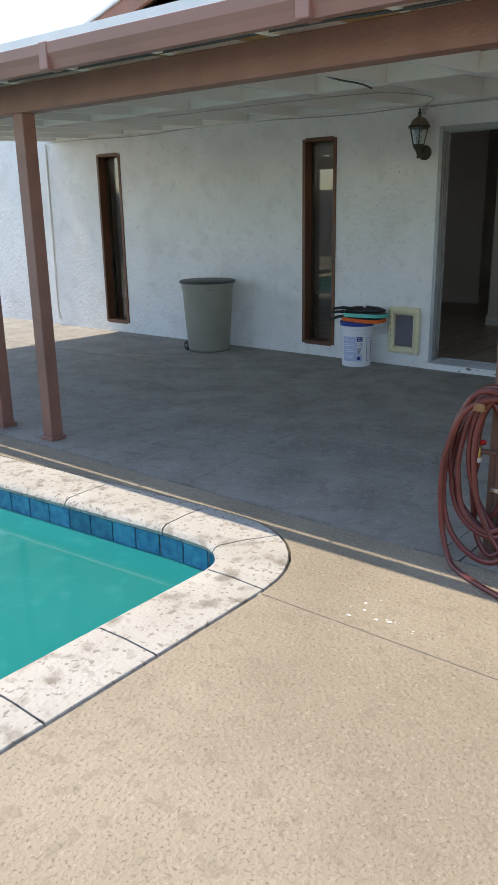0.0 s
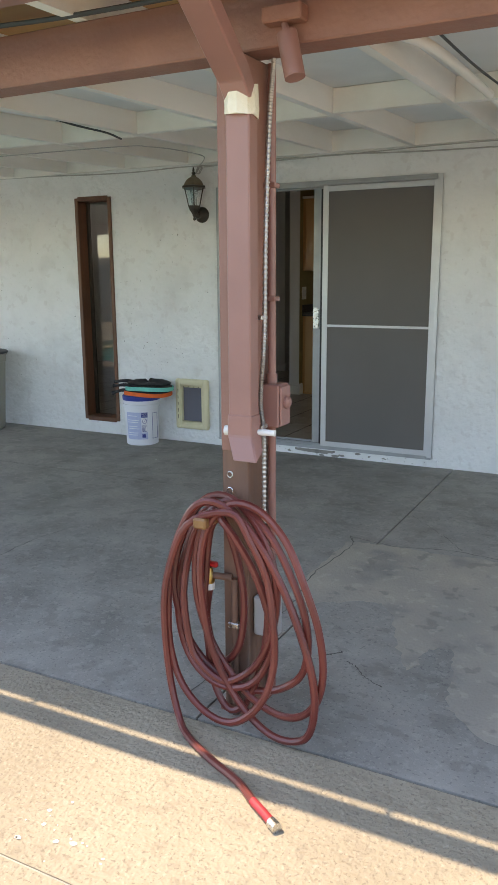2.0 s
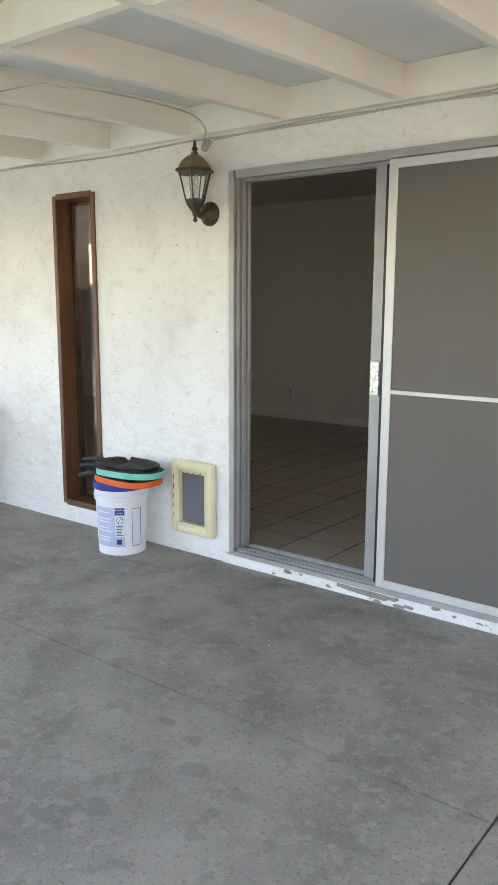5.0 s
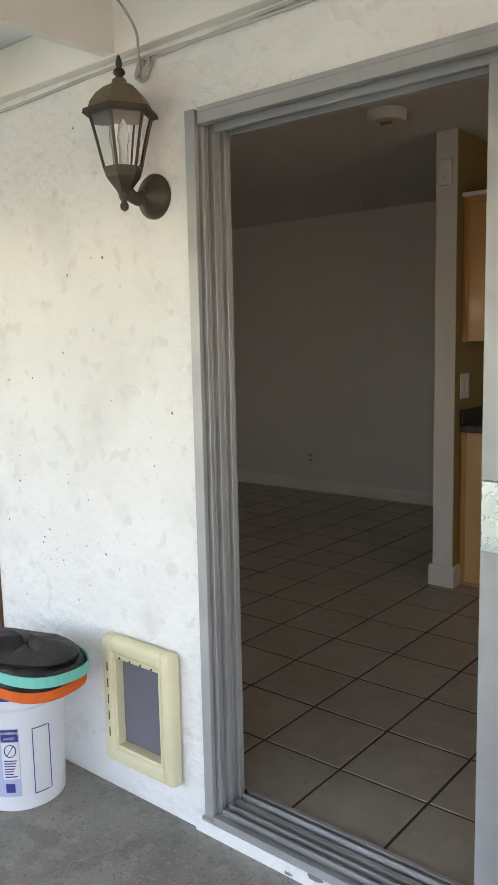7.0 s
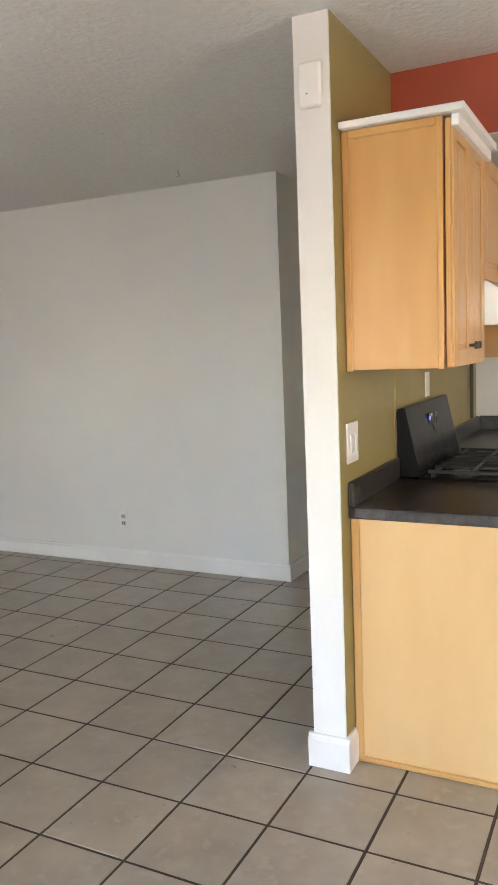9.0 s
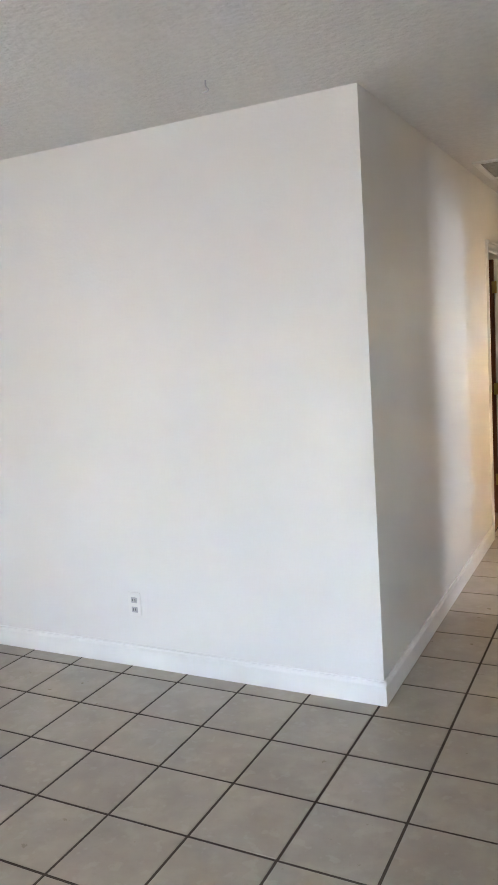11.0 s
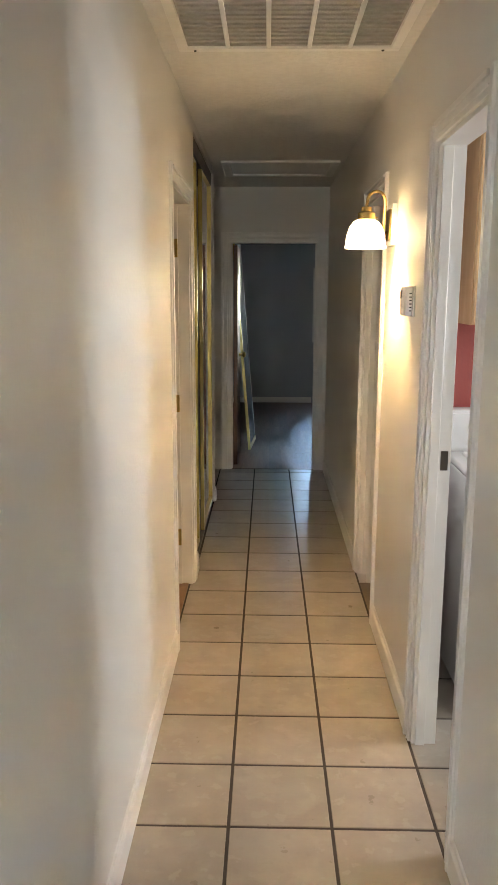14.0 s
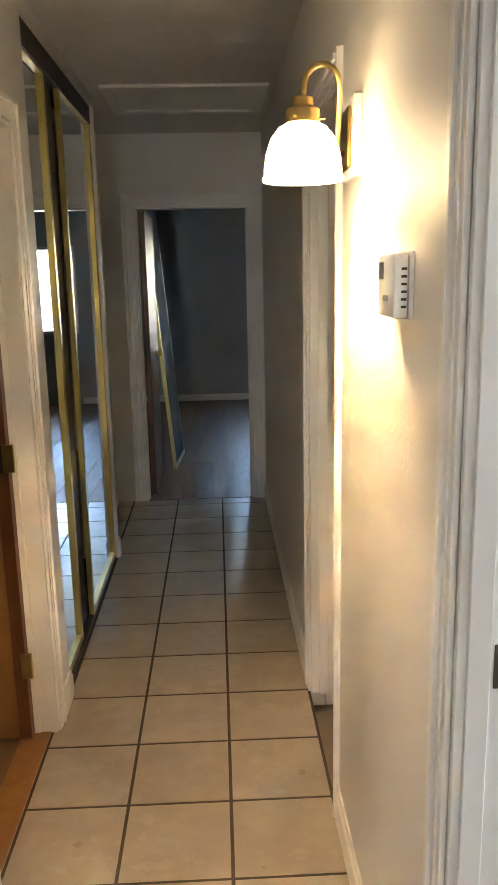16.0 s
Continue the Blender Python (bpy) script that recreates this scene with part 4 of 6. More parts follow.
def soft_bag(name, zc, strap, label, dx, seed):
    """A limp black pool bag, folded flat, with a coloured webbing edge."""
    rnd = random.Random(seed)
    b = thing(name, (BX + 0.03 + dx, BY - 0.01, zc), label, "bag", "pool bags on the bucket")
    ph = [rnd.uniform(0, 6.28) for _ in range(4)]
    n = 36
    edge = []
    for k in range(n):
        a = 2 * math.pi * k / n
        sq = 1 / (abs(math.cos(a)) ** 2.6 + abs(math.sin(a)) ** 2.6) ** (1 / 2.6)
        edge.append((BX + 0.085 + dx + 0.205 * sq * math.cos(a), BY - 0.02 + 0.14 * sq * math.sin(a), 0.004 * math.sin(2 * a + ph[0])))
    bm = bmesh.new()
    cx, cy = BX + 0.085 + dx, BY - 0.02
    rows = []
    for f, h in ((1.0, 0.0), (0.985, 0.017), (0.93, 0.031), (0.75, 0.037), (0.45, 0.039), (0.15, 0.04)):
        rows.append([bm.verts.new((cx + (x - cx) * f, cy + (y - cy) * f, zc + dz + h + (rnd.uniform(-0.006, 0.008) if f < 0.95 else 0))) for x, y, dz in edge])
    for u, w in zip(rows, rows[1:]):
        for k in range(n):
            bm.faces.new((u[k], u[(k + 1) % n], w[(k + 1) % n], w[k]))
    bm.faces.new(rows[0]), bm.faces.new(rows[-1])
    part("pouch", bm, BLACKCLOTH, b, "limp black nylon", smooth=True)
    bm = bmesh.new()
    for (xa, ya, za), (xb, yb, zb2) in zip(edge, edge[1:] + edge[:1]):
        if xa > cx - 0.15 or ya < cy - 0.06:
            o = 1.02
            v = [bm.verts.new((cx + (x - cx) * o, cy + (y - cy) * o, zc + z + h)) for x, y, z in ((xa, ya, za), (xb, yb, zb2)) for h in (-0.002, 0.031)]
            bm.faces.new((v[0], v[2], v[3], v[1]))
    bmesh.ops.remove_doubles(bm, verts=bm.verts[:], dist=1e-5)
    bmesh.ops.solidify(bm, geom=bm.faces[:], thickness=0.003)
    part("webbing", bm, strap, b, "coloured webbing edge")
    part("handle", tube(spline([(cx - 0.12, cy - 0.06, zc + 0.03), (cx - 0.2, cy - 0.09, zc + 0.036), (cx - 0.29, cy - 0.11, zc + 0.006 + 0.02 * (seed % 2))], 6), [0.015] * 7 + [0.013] * 4 + [0.016] * 2, 10), BLACKCLOTH, b, "black handle", smooth=True)
    return b


soft_bag("pool_bag", bg + 0.425, ORANGE, "flat black nylon bag with orange webbing on the bucket", 0.0, 2)
soft_bag("pool_bag", bg + 0.470, TEAL, "flat black nylon bag with teal webbing on the stack", 0.015, 5)
b = thing("net_frame", (BX, BY, bg + 0.515), "crumpled black bag frame folded on top of the stack", "bag")
rnd = random.Random(17)
bm = bmesh.new()
rings = []
for f, h in ((1.0, 0.0), (1.03, 0.014), (0.9, 0.024), (0.66, 0.032), (0.36, 0.036), (0.1, 0.037)):
    rings.append([bm.verts.new((BX + 0.085 + 0.195 * f * math.cos(q) * (1 + 0.07 * math.sin(3 * q + h * 40)), BY - 0.02 + 0.125 * f * math.sin(q) * (1 + 0.09 * math.sin(2 * q + 1)),
                                bg + 0.513 + h * (0.8 + 0.35 * math.sin(2 * q + 0.6) + 0.2 * math.sin(5 * q)) + rnd.uniform(-0.003, 0.003) * (f < 0.99))) for q in [2 * math.pi * k / 30 for k in range(30)]])
for u, w in zip(rings, rings[1:]):
    for k in range(30):
        bm.faces.new((u[k], u[(k + 1) % 30], w[(k + 1) % 30], w[k]))
bm.faces.new(rings[0]), bm.faces.new(rings[-1])
part("folded_cloth", bm, BLACKCLOTH, b, smooth=True)
part("handle", tube(spline([(BX + 0.0, BY - 0.08, bg + 0.535), (BX - 0.10, BY - 0.10, bg + 0.54), (BX - 0.19, BY - 0.11, bg + 0.528)], 6), [0.016] * 7 + [0.013] * 6, 10), BLACKCLOTH, b, "black handle", smooth=True)

CX, CY = -2.33, -0.30
cg = gz(CY)
can = thing("trash_can", (CX, CY, cg), "tall grey-olive wheeled plastic trash can without a lid", "trash can")
part("body", lathe([(0.20, 0.0), (0.215, 0.012), (0.222, 0.03), (0.262, 0.63), (0.268, 0.635), (0.272, 0.69), (0.283, 0.694), (0.286, 0.72), (0.278, 0.73), (0.268, 0.724), (0.262, 0.69), (0.215, 0.06), (0.0, 0.05)], (CX, CY, cg), 48), TRASHP, can, smooth=True)
# the can's inner shade is put in as a dark cone
part("liner_shadow", lathe([(0.263, 0.67), (0.235, 0.3), (0.0, 0.29)], (CX, CY, cg), 32, cap=False), TRASHIN, can, "dark cone painted as the shade inside")
part("rim", lathe([(0.284, 0.706), (0.292, 0.71), (0.292, 0.724), (0.284, 0.73)], (CX, CY, cg), 48), TRASHIN, can, "dark rolled rim", smooth=True)
for a in (-35, 145):
    ca, sa = math.cos(radians(a)), math.sin(radians(a))
    part("handle", tube(spline([(CX + 0.27 * ca - 0.06 * sa, CY + 0.27 * sa + 0.06 * ca, cg + 0.67), (CX + 0.31 * ca - 0.04 * sa, CY + 0.31 * sa + 0.04 * ca, cg + 0.665), (CX + 0.31 * ca + 0.04 * sa, CY + 0.31 * sa - 0.04 * ca, cg + 0.665), (CX + 0.27 * ca + 0.06 * sa, CY + 0.27 * sa - 0.06 * ca, cg + 0.67)], 5), 0.01, 8), TRASHP, can, smooth=True)
for dy in (-0.12, 0.16):
    w = part("wheel", lathe([(0.012, -0.018), (0.045, -0.018), (0.05, -0.012), (0.05, 0.012), (0.045, 0.018), (0.012, 0.018)], (CX - 0.175, CY + dy - 0.03, cg + 0.05), 20, axis=(0.35, 0.94, 0)), DARKP, can, "black plastic wheel", smooth=True)
    part("hub", lathe([(0.012, -0.02), (0.012, 0.02)], (CX - 0.175, CY + dy - 0.03, cg + 0.05), 10, axis=(0.35, 0.94, 0)), GREYP, w)
outlet = thing("outdoor_outlet", (-2.72, WF, 0.36), "white weatherproof outlet box on the stucco wall", "electrical outlet")
part("box", bx(-2.76, -2.68, WF - 0.045, WF, 0.30, 0.42, 0.006), TRIM, outlet)
part("cover", bx(-2.755, -2.685, WF - 0.055, WF - 0.045, 0.31, 0.41, 0.004), PALEALU, outlet)

# hose on the post
coil = []
rnd = random.Random(12)
# centre, half width, top, bottom, depth and lean of each turn of the hose
LOOPS = [(2.081, 0.091, 0.66, 0.035, -3.575, 0.017), (2.084, 0.170, 0.705, 0.127, -3.60, 0.006), (2.067, 0.120, 0.685, 0.147, -3.615, 0.012), (2.113, 0.210, 0.732, 0.12, -3.59, 0.043),
         (2.181, 0.188, 0.718, 0.068, -3.60, 0.08), (2.215, 0.200, 0.730, 0.016, -3.625, 0.068), (2.076, 0.182, 0.727, 0.03, -3.64, 0.012)]
for i, now in enumerate(LOOPS):
    nxt = LOOPS[min(i + 1, len(LOOPS) - 1)]
    for k in range(16):
        a = 2 * math.pi * k / 16 + math.pi / 2
        f = 0.5 - 0.5 * math.cos(math.pi * max(0.0, k / 16 - 0.5) * 2)
        cx, w, top_z, bot_z, y, slant = (u + (v - u) * f for u, v in zip(now, nxt))
        mid, h = (top_z + bot_z) / 2, (top_z - bot_z) / 2
        x = 0.022 + cx + w * (1.0 - 0.16 * math.sin(a)) * math.cos(a) - slant * math.sin(a) + rnd.uniform(-0.004, 0.004)
        yy = y + 0.012 * math.cos(2 * a + i) + rnd.uniform(-0.003, 0.003)
        coil.append((x, yy, max(0.014, 0.01 + mid + h * math.sin(a) + rnd.uniform(-0.003, 0.003))))
tail = [(2.01, -3.655, 0.66), (1.935, -3.65, 0.5), (1.912, -3.645, 0.35), (1.928, -3.65, 0.16), (1.972, -3.675, 0.045), (2.03, -3.72, 0.014), (2.15, -3.79, 0.0125), (2.27, -3.845, 0.0125), (2.345, -3.90, 0.0125)]
hose = thing("garden_hose", (2.1, -3.6, 0.0), "coiled dark red rubber garden hose hung on the post", "garden hose")
first = [(2.02, -3.548, 0.42), (2.01, -3.55, 0.33), (2.03, -3.555, 0.24), (2.07, -3.56, 0.19), (2.13, -3.56, 0.26), (2.15, -3.565, 0.42), (2.12, -3.57, 0.58)]
part("hose_line", tube(spline([*first, *coil, *tail], 5), 0.0115, 8), HOSE, hose, smooth=True)
part("hose_end", tube(spline([(2.345, -3.90, 0.0125), (2.39, -3.928, 0.0125), (2.425, -3.952, 0.0125)], 4), 0.0122, 10), HOSERED, hose, "bright red end sleeve", smooth=True)
part("coupling", tube([(2.423, -3.951, 0.0135), (2.447, -3.967, 0.0135)], 0.0145, 14), STEEL, hose, "dull metal coupling", smooth=True)
peg = solid("hose_peg", bx(2.035, 2.080, -3.67, -3.52, 0.655, 0.688, 0.006), TANDOOR, "short wooden peg nailed to the post for the hose", "peg")
tap = thing("garden_tap", (2.05, -3.55, 0.42), "brass garden valve with a red handle on the post", "tap")
part("pipe", tube([(2.09, -3.53, 0.462), (2.03, -3.545, 0.465)], 0.011, 12), OLDWOOD, tap, smooth=True)
part("valve_body", lathe([(0.014, 0), (0.017, 0.01), (0.017, 0.03), (0.012, 0.04), (0.012, 0.055)], (2.02, -3.548, 0.437), 12), BRASS, tap, smooth=True)
part("handle", bx(2.004, 2.05, -3.556, -3.54, 0.494, 0.512, 0.004), REDP, tap, "red lever handle")
part("collar", lathe([(0.0165, 0), (0.0165, 0.02)], (2.02, -3.548, 0.42), 10), PVC, tap, "white thread tape and collar")
riser = thing("water_pipe", (2.09, -3.53, 0.0), "brown painted water pipe strapped to the foot of the post", "pipe")
part("riser", tube([(2.1, -3.533, 0.0), (2.1, -3.533, 0.46)], 0.011, 10), OLDWOOD, riser, smooth=True)
part("pipe_strap", bx(2.08, 2.12, -3.546, -3.522, 0.3, 0.318, 0.003), STEEL, riser)
for z in (0.74, 0.79):
    solid("screw_eye", tube([(2.085 + 0.009 * math.cos(a), -3.526, z + 0.009 * math.sin(a)) for a in [k * math.pi / 6 for k in range(12)]], 0.0022, 6, closed=True), STEEL, "small steel screw eye in the worn post", "hook", "screw eyes")
stub = thing("pvc_stub", (2.145, -3.57, 0.92), "white PVC pipe stub strapped across the downspout", "pipe")
part("pipe", tube([(2.092, -3.545, 0.93), (2.236, -3.528, 0.93)], 0.0095, 12), PVC, stub, smooth=True)
part("cap", tube([(2.082, -3.547, 0.93), (2.102, -3.544, 0.93)], 0.0145, 14), PVC, stub, smooth=True)
flex = thing("flexible_conduit", (2.165, -3.46, 0.4), "shiny spiral metal conduit running up the post", "conduit")
cpts = spline([(2.196, -3.45, 1.95), (2.192, -3.47, 1.8), (2.184, -3.48, 1.5), (2.178, -3.48, 1.2), (2.176, -3.50, 1.02), (2.179, -3.485, 0.9), (2.171, -3.47, 0.6), (2.169, -3.465, 0.42)], 110)
part("spiral", tube(cpts, [0.0066 + 0.0011 * math.sin(k * math.pi / 2.5) for k in range(len(cpts))], 10), FLEXM, flex, smooth=True)
for z in (1.25, 0.93):
    part("strap", bx(2.145, 2.18, -3.50, -3.46, z, z + 0.012, 0.002), STEEL, flex)
ebox = thing("switch_box", (2.175, -3.41, 0.98), "brown painted weatherproof switch box with conduit on the post", "switch box")
part("box", bx(2.146, 2.203, -3.435, -3.362, 0.925, 1.055, 0.004), BROWNMETAL, ebox)
cover_p = part("cover", bx(2.203, 2.211, -3.432, -3.365, 0.93, 1.05, 0.003), BROWNMETAL, ebox)
part("toggle", lathe([(0.02, 0), (0.02, 0.008), (0.012, 0.014)], (2.211, -3.398, 1.0), 14, axis=(1, 0, 0)), BROWNMETAL, cover_p)
part("conduit", tube([(2.165, -3.40, 1.055), (2.165, -3.40, 1.95)], 0.0125, 12), BROWNMETAL, ebox, smooth=True)
part("coupling", tube([(2.165, -3.40, 1.055), (2.165, -3.40, 1.085)], 0.0165, 12), BROWNMETAL, ebox, smooth=True)
part("conduit", tube([(2.165, -3.40, 0.925), (2.165, -3.40, 0.05)], 0.0125, 12), BROWNMETAL, ebox, smooth=True)
for z in (1.3, 1.62):
    part("strap", bx(2.146, 2.183, -3.418, -3.382, z, z + 0.014, 0.002), BROWNMETAL, ebox)
solid("junction_box", bx(2.146, 2.225, -3.50, -3.45, 0.27, 0.40, 0.006), GREYP, "grey plastic junction box low on the post", "junction box")
spot = thing("spotlight", (2.29, -3.5, 1.9), "brown cylinder spotlight under the patio beam", "spotlight")
part("mount", bx(2.22, 2.33, -3.58, -3.531, 2.0, 2.04, 0.004), BROWN, spot)
part("knuckle", tube([(2.275, -3.555, 2.0), (2.285, -3.56, 1.96)], 0.009, 8), BROWNMETAL, spot)
part("can", tube([(2.282, -3.557, 1.975), (2.31, -3.567, 1.865)], 0.027, 18), BROWNMETAL, spot, smooth=True)
bigpipe = thing("drain_pipe", (2.25, -2.0, 2.2), "white painted pipe under the patio rafters", "pipe")
part("run", tube(spline([(2.1, -3.40, 2.13), (2.3, -2.95, 2.14), (2.38, -2.6, 2.165), (2.40, -2.0, 2.185), (2.40, -1.0, 2.215), (2.40, 0.0, 2.225)], 8), 0.02, 12), RAFTERW, bigpipe, smooth=True)
wire = thing("patio_cable", (0.2, 0.02, 2.2), "painted cables stapled along the top of the wall", "cable")
rnd = random.Random(21)
part("run", tube(spline([(x, WF - 0.012, 2.225 + 0.012 * math.sin(x * 2.1) + rnd.uniform(-0.006, 0.006) - 0.02 * (x > 0.1)) for x in [-5.2 + 0.45 * k for k in range(20)]], 5), 0.005, 6), CABLE, wire, smooth=True)
part("run", tube(spline([(-0.05, WF - 0.014, 2.205), (0.5, WF - 0.016, 2.222), (1.1, WF - 0.014, 2.214), (1.9, WF - 0.016, 2.228), (3.2, WF - 0.014, 2.22)], 6), 0.004, 6), CABLE, wire, smooth=True)
part("drop", tube(spline([(x, y, zr(y) - 0.008) for x, y in ((-2.0, -1.25), (-0.9, -1.28), (0.06, -1.20), (0.18, -1.09), (0.23, -0.93), (0.235, -0.65), (0.19, -0.39), (0.03, -0.12))] + [(-0.08, 0.0, 2.21), (-0.11, 0.03, 2.19), (-0.12, 0.03, 2.165)], 6), 0.0036, 6), CABLE, wire, smooth=True)
part("tangle", tube([(-0.10 + 0.022 * math.cos(a * 1.0) + 0.006 * math.sin(3.1 * a), WF - 0.014 - 0.008 * math.sin(a * 0.7), 2.185 + 0.028 * math.sin(a * 1.05)) for a in [k * 0.35 for k in range(60)]], 0.0035, 5), CABLE, wire, "loose coil of cable", smooth=True)
part("loose_end", tube(spline([(0.37, -2.6, 2.19), (0.36, -2.1, 2.16), (0.345, -1.75, 2.165), (0.33, -1.58, 2.155)], 6), 0.006, 6), DARKCABLE, wire, "loose dark cable end", smooth=True)
part("run", tube(spline([(2.46, -2.9, 2.15), (2.47, -2.2, 2.17), (2.5, -1.4, 2.2), (2.52, -0.4, 2.235), (2.53, 0.03, 2.21)], 6), 0.005, 6), DARKCABLE, wire, "dark cable", smooth=True)
part("run", tube(spline([(-5.3, -3.62, 2.1), (-2.0, -3.60, 2.11), (0.2, -3.61, 2.105), (1.2, -3.60, 2.11), (2.0, -3.58, 2.1), (5, -3.6, 2.1)], 8), 0.007, 6), DARKCABLE, wire, "dark cable under the eave", smooth=True)
solid("wall_conduit", tube(spline([(-5.28, WF - 0.014, 2.22), (-5.29, WF - 0.014, 1.2), (-5.30, WF - 0.014, 0.15), (-5.25, WF - 0.014, 0.06)], 6), 0.011, 8), TRIM, "thin white conduit down the house wall", "conduit", smooth=True)

# yard enclosure and a tree beyond the house
setting("yard_wall_south", wall_mesh("x", -13.6, -13.4, -14, 12, -0.1, 1.9), BLOCKW, "grey block wall that closes the yard")
setting("yard_wall_east", wall_mesh("y", 11.8, 12.0, -13.4, 3.0, -0.1, 1.9), BLOCKW, "grey block wall that closes the yard")
setting("yard_wall_west", wall_mesh("y", -13.9, -13.7, -13.4, 3.0, -0.1, 1.9), BLOCKW, "grey block wall that closes the yard")


def tree(x, y, height, spread, seed, label, z0=-0.05):
    rnd = random.Random(seed)
    t = thing("tree", (x, y, z0), label, "tree")
    trunk = bmesh.new()
    tips = []
    tube(spline([(x, y, z0), (x + 0.1, y, height * 0.3), (x - 0.05, y + 0.1, height * 0.62)], 5), [0.16 - 0.008 * k for k in range(11)], 8, bm=trunk)
    for k in range(11):
        a, h = rnd.uniform(0, 6.28), rnd.uniform(0.3, 0.6) * height
        e = Vector((x + spread * rnd.uniform(0.4, 0.9) * math.cos(a), y + spread * rnd.uniform(0.4, 0.9) * math.sin(a), height * rnd.uniform(0.7, 1.0)))
        m = Vector((x, y, h)).lerp(e, 0.5) + Vector((0, 0, -0.15))
        tube(spline([(x, y, h), tuple(m), tuple(e)], 4), [0.07 - 0.0068 * q for q in range(9)], 6, bm=trunk)
        tips += [m.lerp(e, q) for q in (0.4, 0.7, 1.0)]
    part("trunk", trunk, BARK, t, smooth=True)
    crown = bmesh.new()
    for c in tips:
        for _ in range(60):
            p = c + Vector((rnd.gauss(0, 0.3), rnd.gauss(0, 0.3), rnd.gauss(0, 0.22)))
            d = Vector((rnd.uniform(-1, 1), rnd.uniform(-1, 1), rnd.uniform(-0.7, 0.7))).normalized()
            s = d.orthogonal().normalized() * rnd.uniform(0.02, 0.035)
            L = d * rnd.uniform(0.05, 0.09)
            crown.faces.new([crown.verts.new(q) for q in (p, p + L * 0.5 + s, p + L, p + L * 0.5 - s)])
    part("crown", crown, LEAF, t, "sparse green leaves")
    return t


tree(-8.3, 4.0, 4.75, 0.9, 7, "small leafy tree standing beyond the house")

# ---- interior shell ----
HL, HR = -1.28, -0.365          # faces of the hall's side walls
DL = (6.93, 7.695, ZF - 0.06, 2.075)   # door in the hall's long wall
CLOSET = (7.93, 9.40, ZF - 0.06, 2.455)
DLAU = (5.615, 6.195, ZF - 0.06, 2.085)
D2 = (7.24, 7.885, ZF - 0.06, 2.085)
DEND = (-1.212, -0.452, ZF - 0.06, 2.058)
setting("wall_living_far", wall_mesh("x", 4.28, 4.40, -6.4, HL - 0.0, 0.0, CEIL), WALLW, "plain white living room wall")
setting("wall_hall_west", wall_mesh("y", HL - 0.12, HL, 4.40, 9.46, 0.0, CEIL, [DL, CLOSET]), WALLW, "long off-white satin hall wall")
setting("wall_hall_alcove", wall_mesh("y", -1.54, -1.42, 9.46, 10.5, 0.0, CEIL), WALLW, "set-back end of the hall wall")
setting("wall_hall_east", wall_mesh("y", HR, -0.31, 2.39, 10.5, 0.0, CEIL, [DLAU, D2]), WALLW, "off-white satin hall wall that ends as a pillar")
setting("wall_kitchen_west", wall_mesh("y", -0.307, -0.245, 2.392, 5.0, 0.0, CEIL), OLIVE, "olive green kitchen wall")
setting("pillar_face", bx(HR + 0.002, -0.247, 2.385, 2.392, 0.0, CEIL), WALLW, "white end of the dividing wall")
setting("wall_laundry_west", wall_mesh("y", -0.307, -0.278, 5.0, 10.5, 0.0, CEIL, [DLAU, D2]), TRIM, "white laundry wall")
setting("wall_hall_end", wall_mesh("x", 10.5, 10.62, -4.1, 2.6, 0.0, CEIL, [DEND]), WALLW, "off-white wall at the end of the hall")
setting("wall_living_west", wall_mesh("y", -6.52, -6.4, 0.1, 4.4, 0.0, CEIL), WALLW, "plain white wall")
setting("wall_kitchen_east", wall_mesh("y", 3.0, 3.12, 0.2, 5.0, 0.0, CEIL), WALLW, "plain wall that closes the kitchen")
setting("wall_kitchen_back", wall_mesh("x", 4.75, 4.87, -0.245, 3.0, 0.0, CEIL), WALLW, "pale wall behind the kitchen")
setting("wall_laundry_front", wall_mesh("x", 4.88, 5.0, -0.245, 1.7, 0.0, CEIL), TRIM, "white laundry wall")
setting("wall_laundry_back", wall_mesh("x", 7.1, 7.18, -0.245, 1.7, 0.0, CEIL), LAUNDRYRED, "dusky red laundry wall")
setting("wall_laundry_east", wall_mesh("y", 1.6, 1.7, 4.9, 7.18, 0.0, CEIL), TRIM, "plain wall that closes the laundry")
setting("wall_side_room", wall_mesh("y", 1.0, 1.1, 7.18, 10.5, 0.0, CEIL), WALLW, "plain wall of a side room")
setting("wall_west_room", wall_mesh("y", -4.1, -4.0, 4.4, 10.5, 0.0, CEIL), WALLW, "plain wall of a side room")
setting("wall_west_room_north", wall_mesh("x", 7.8, 7.88, -4.0, HL - 0.12, 0.0, CEIL), WALLW, "plain wall of a side room")
setting("wall_closet_back", wall_mesh("y", -2.02, -1.96, 7.9, 9.46, 0.0, CEIL), WALLW, "closet back wall")
BW = (-0.24, 0.34, 0.93, 1.97)
setting("wall_bedroom_far", wall_mesh("x", 14.85, 14.97, -3.0, 2.6, 0.0, CEIL, [BW]), BLUEWALL, "dusty blue bedroom wall with a window")
setting("wall_bedroom_west", wall_mesh("y", -3.0, -2.9, 10.62, 14.85, 0.0, CEIL), BLUEWALL, "bedroom side wall")
setting("wall_bedroom_east", wall_mesh("y", 2.5, 2.6, 10.62, 14.85, 0.0, CEIL), BLUEWALL, "bedroom side wall")
setting("ceiling", bx(-6.52, 3.12, 0.2, 5.0, CEIL, CEIL + 0.1), POPCORN, "textured off-white ceiling")
setting("ceiling_hall", bx(-4.1, 2.6, 5.0, 14.97, CEIL, CEIL + 0.1), POPCORN, "textured off-white hall ceiling")
setting("soffit", bx(-0.245, 3.0, 3.05, 4.75, 2.235, CEIL), REDW, "brick red kitchen soffit")
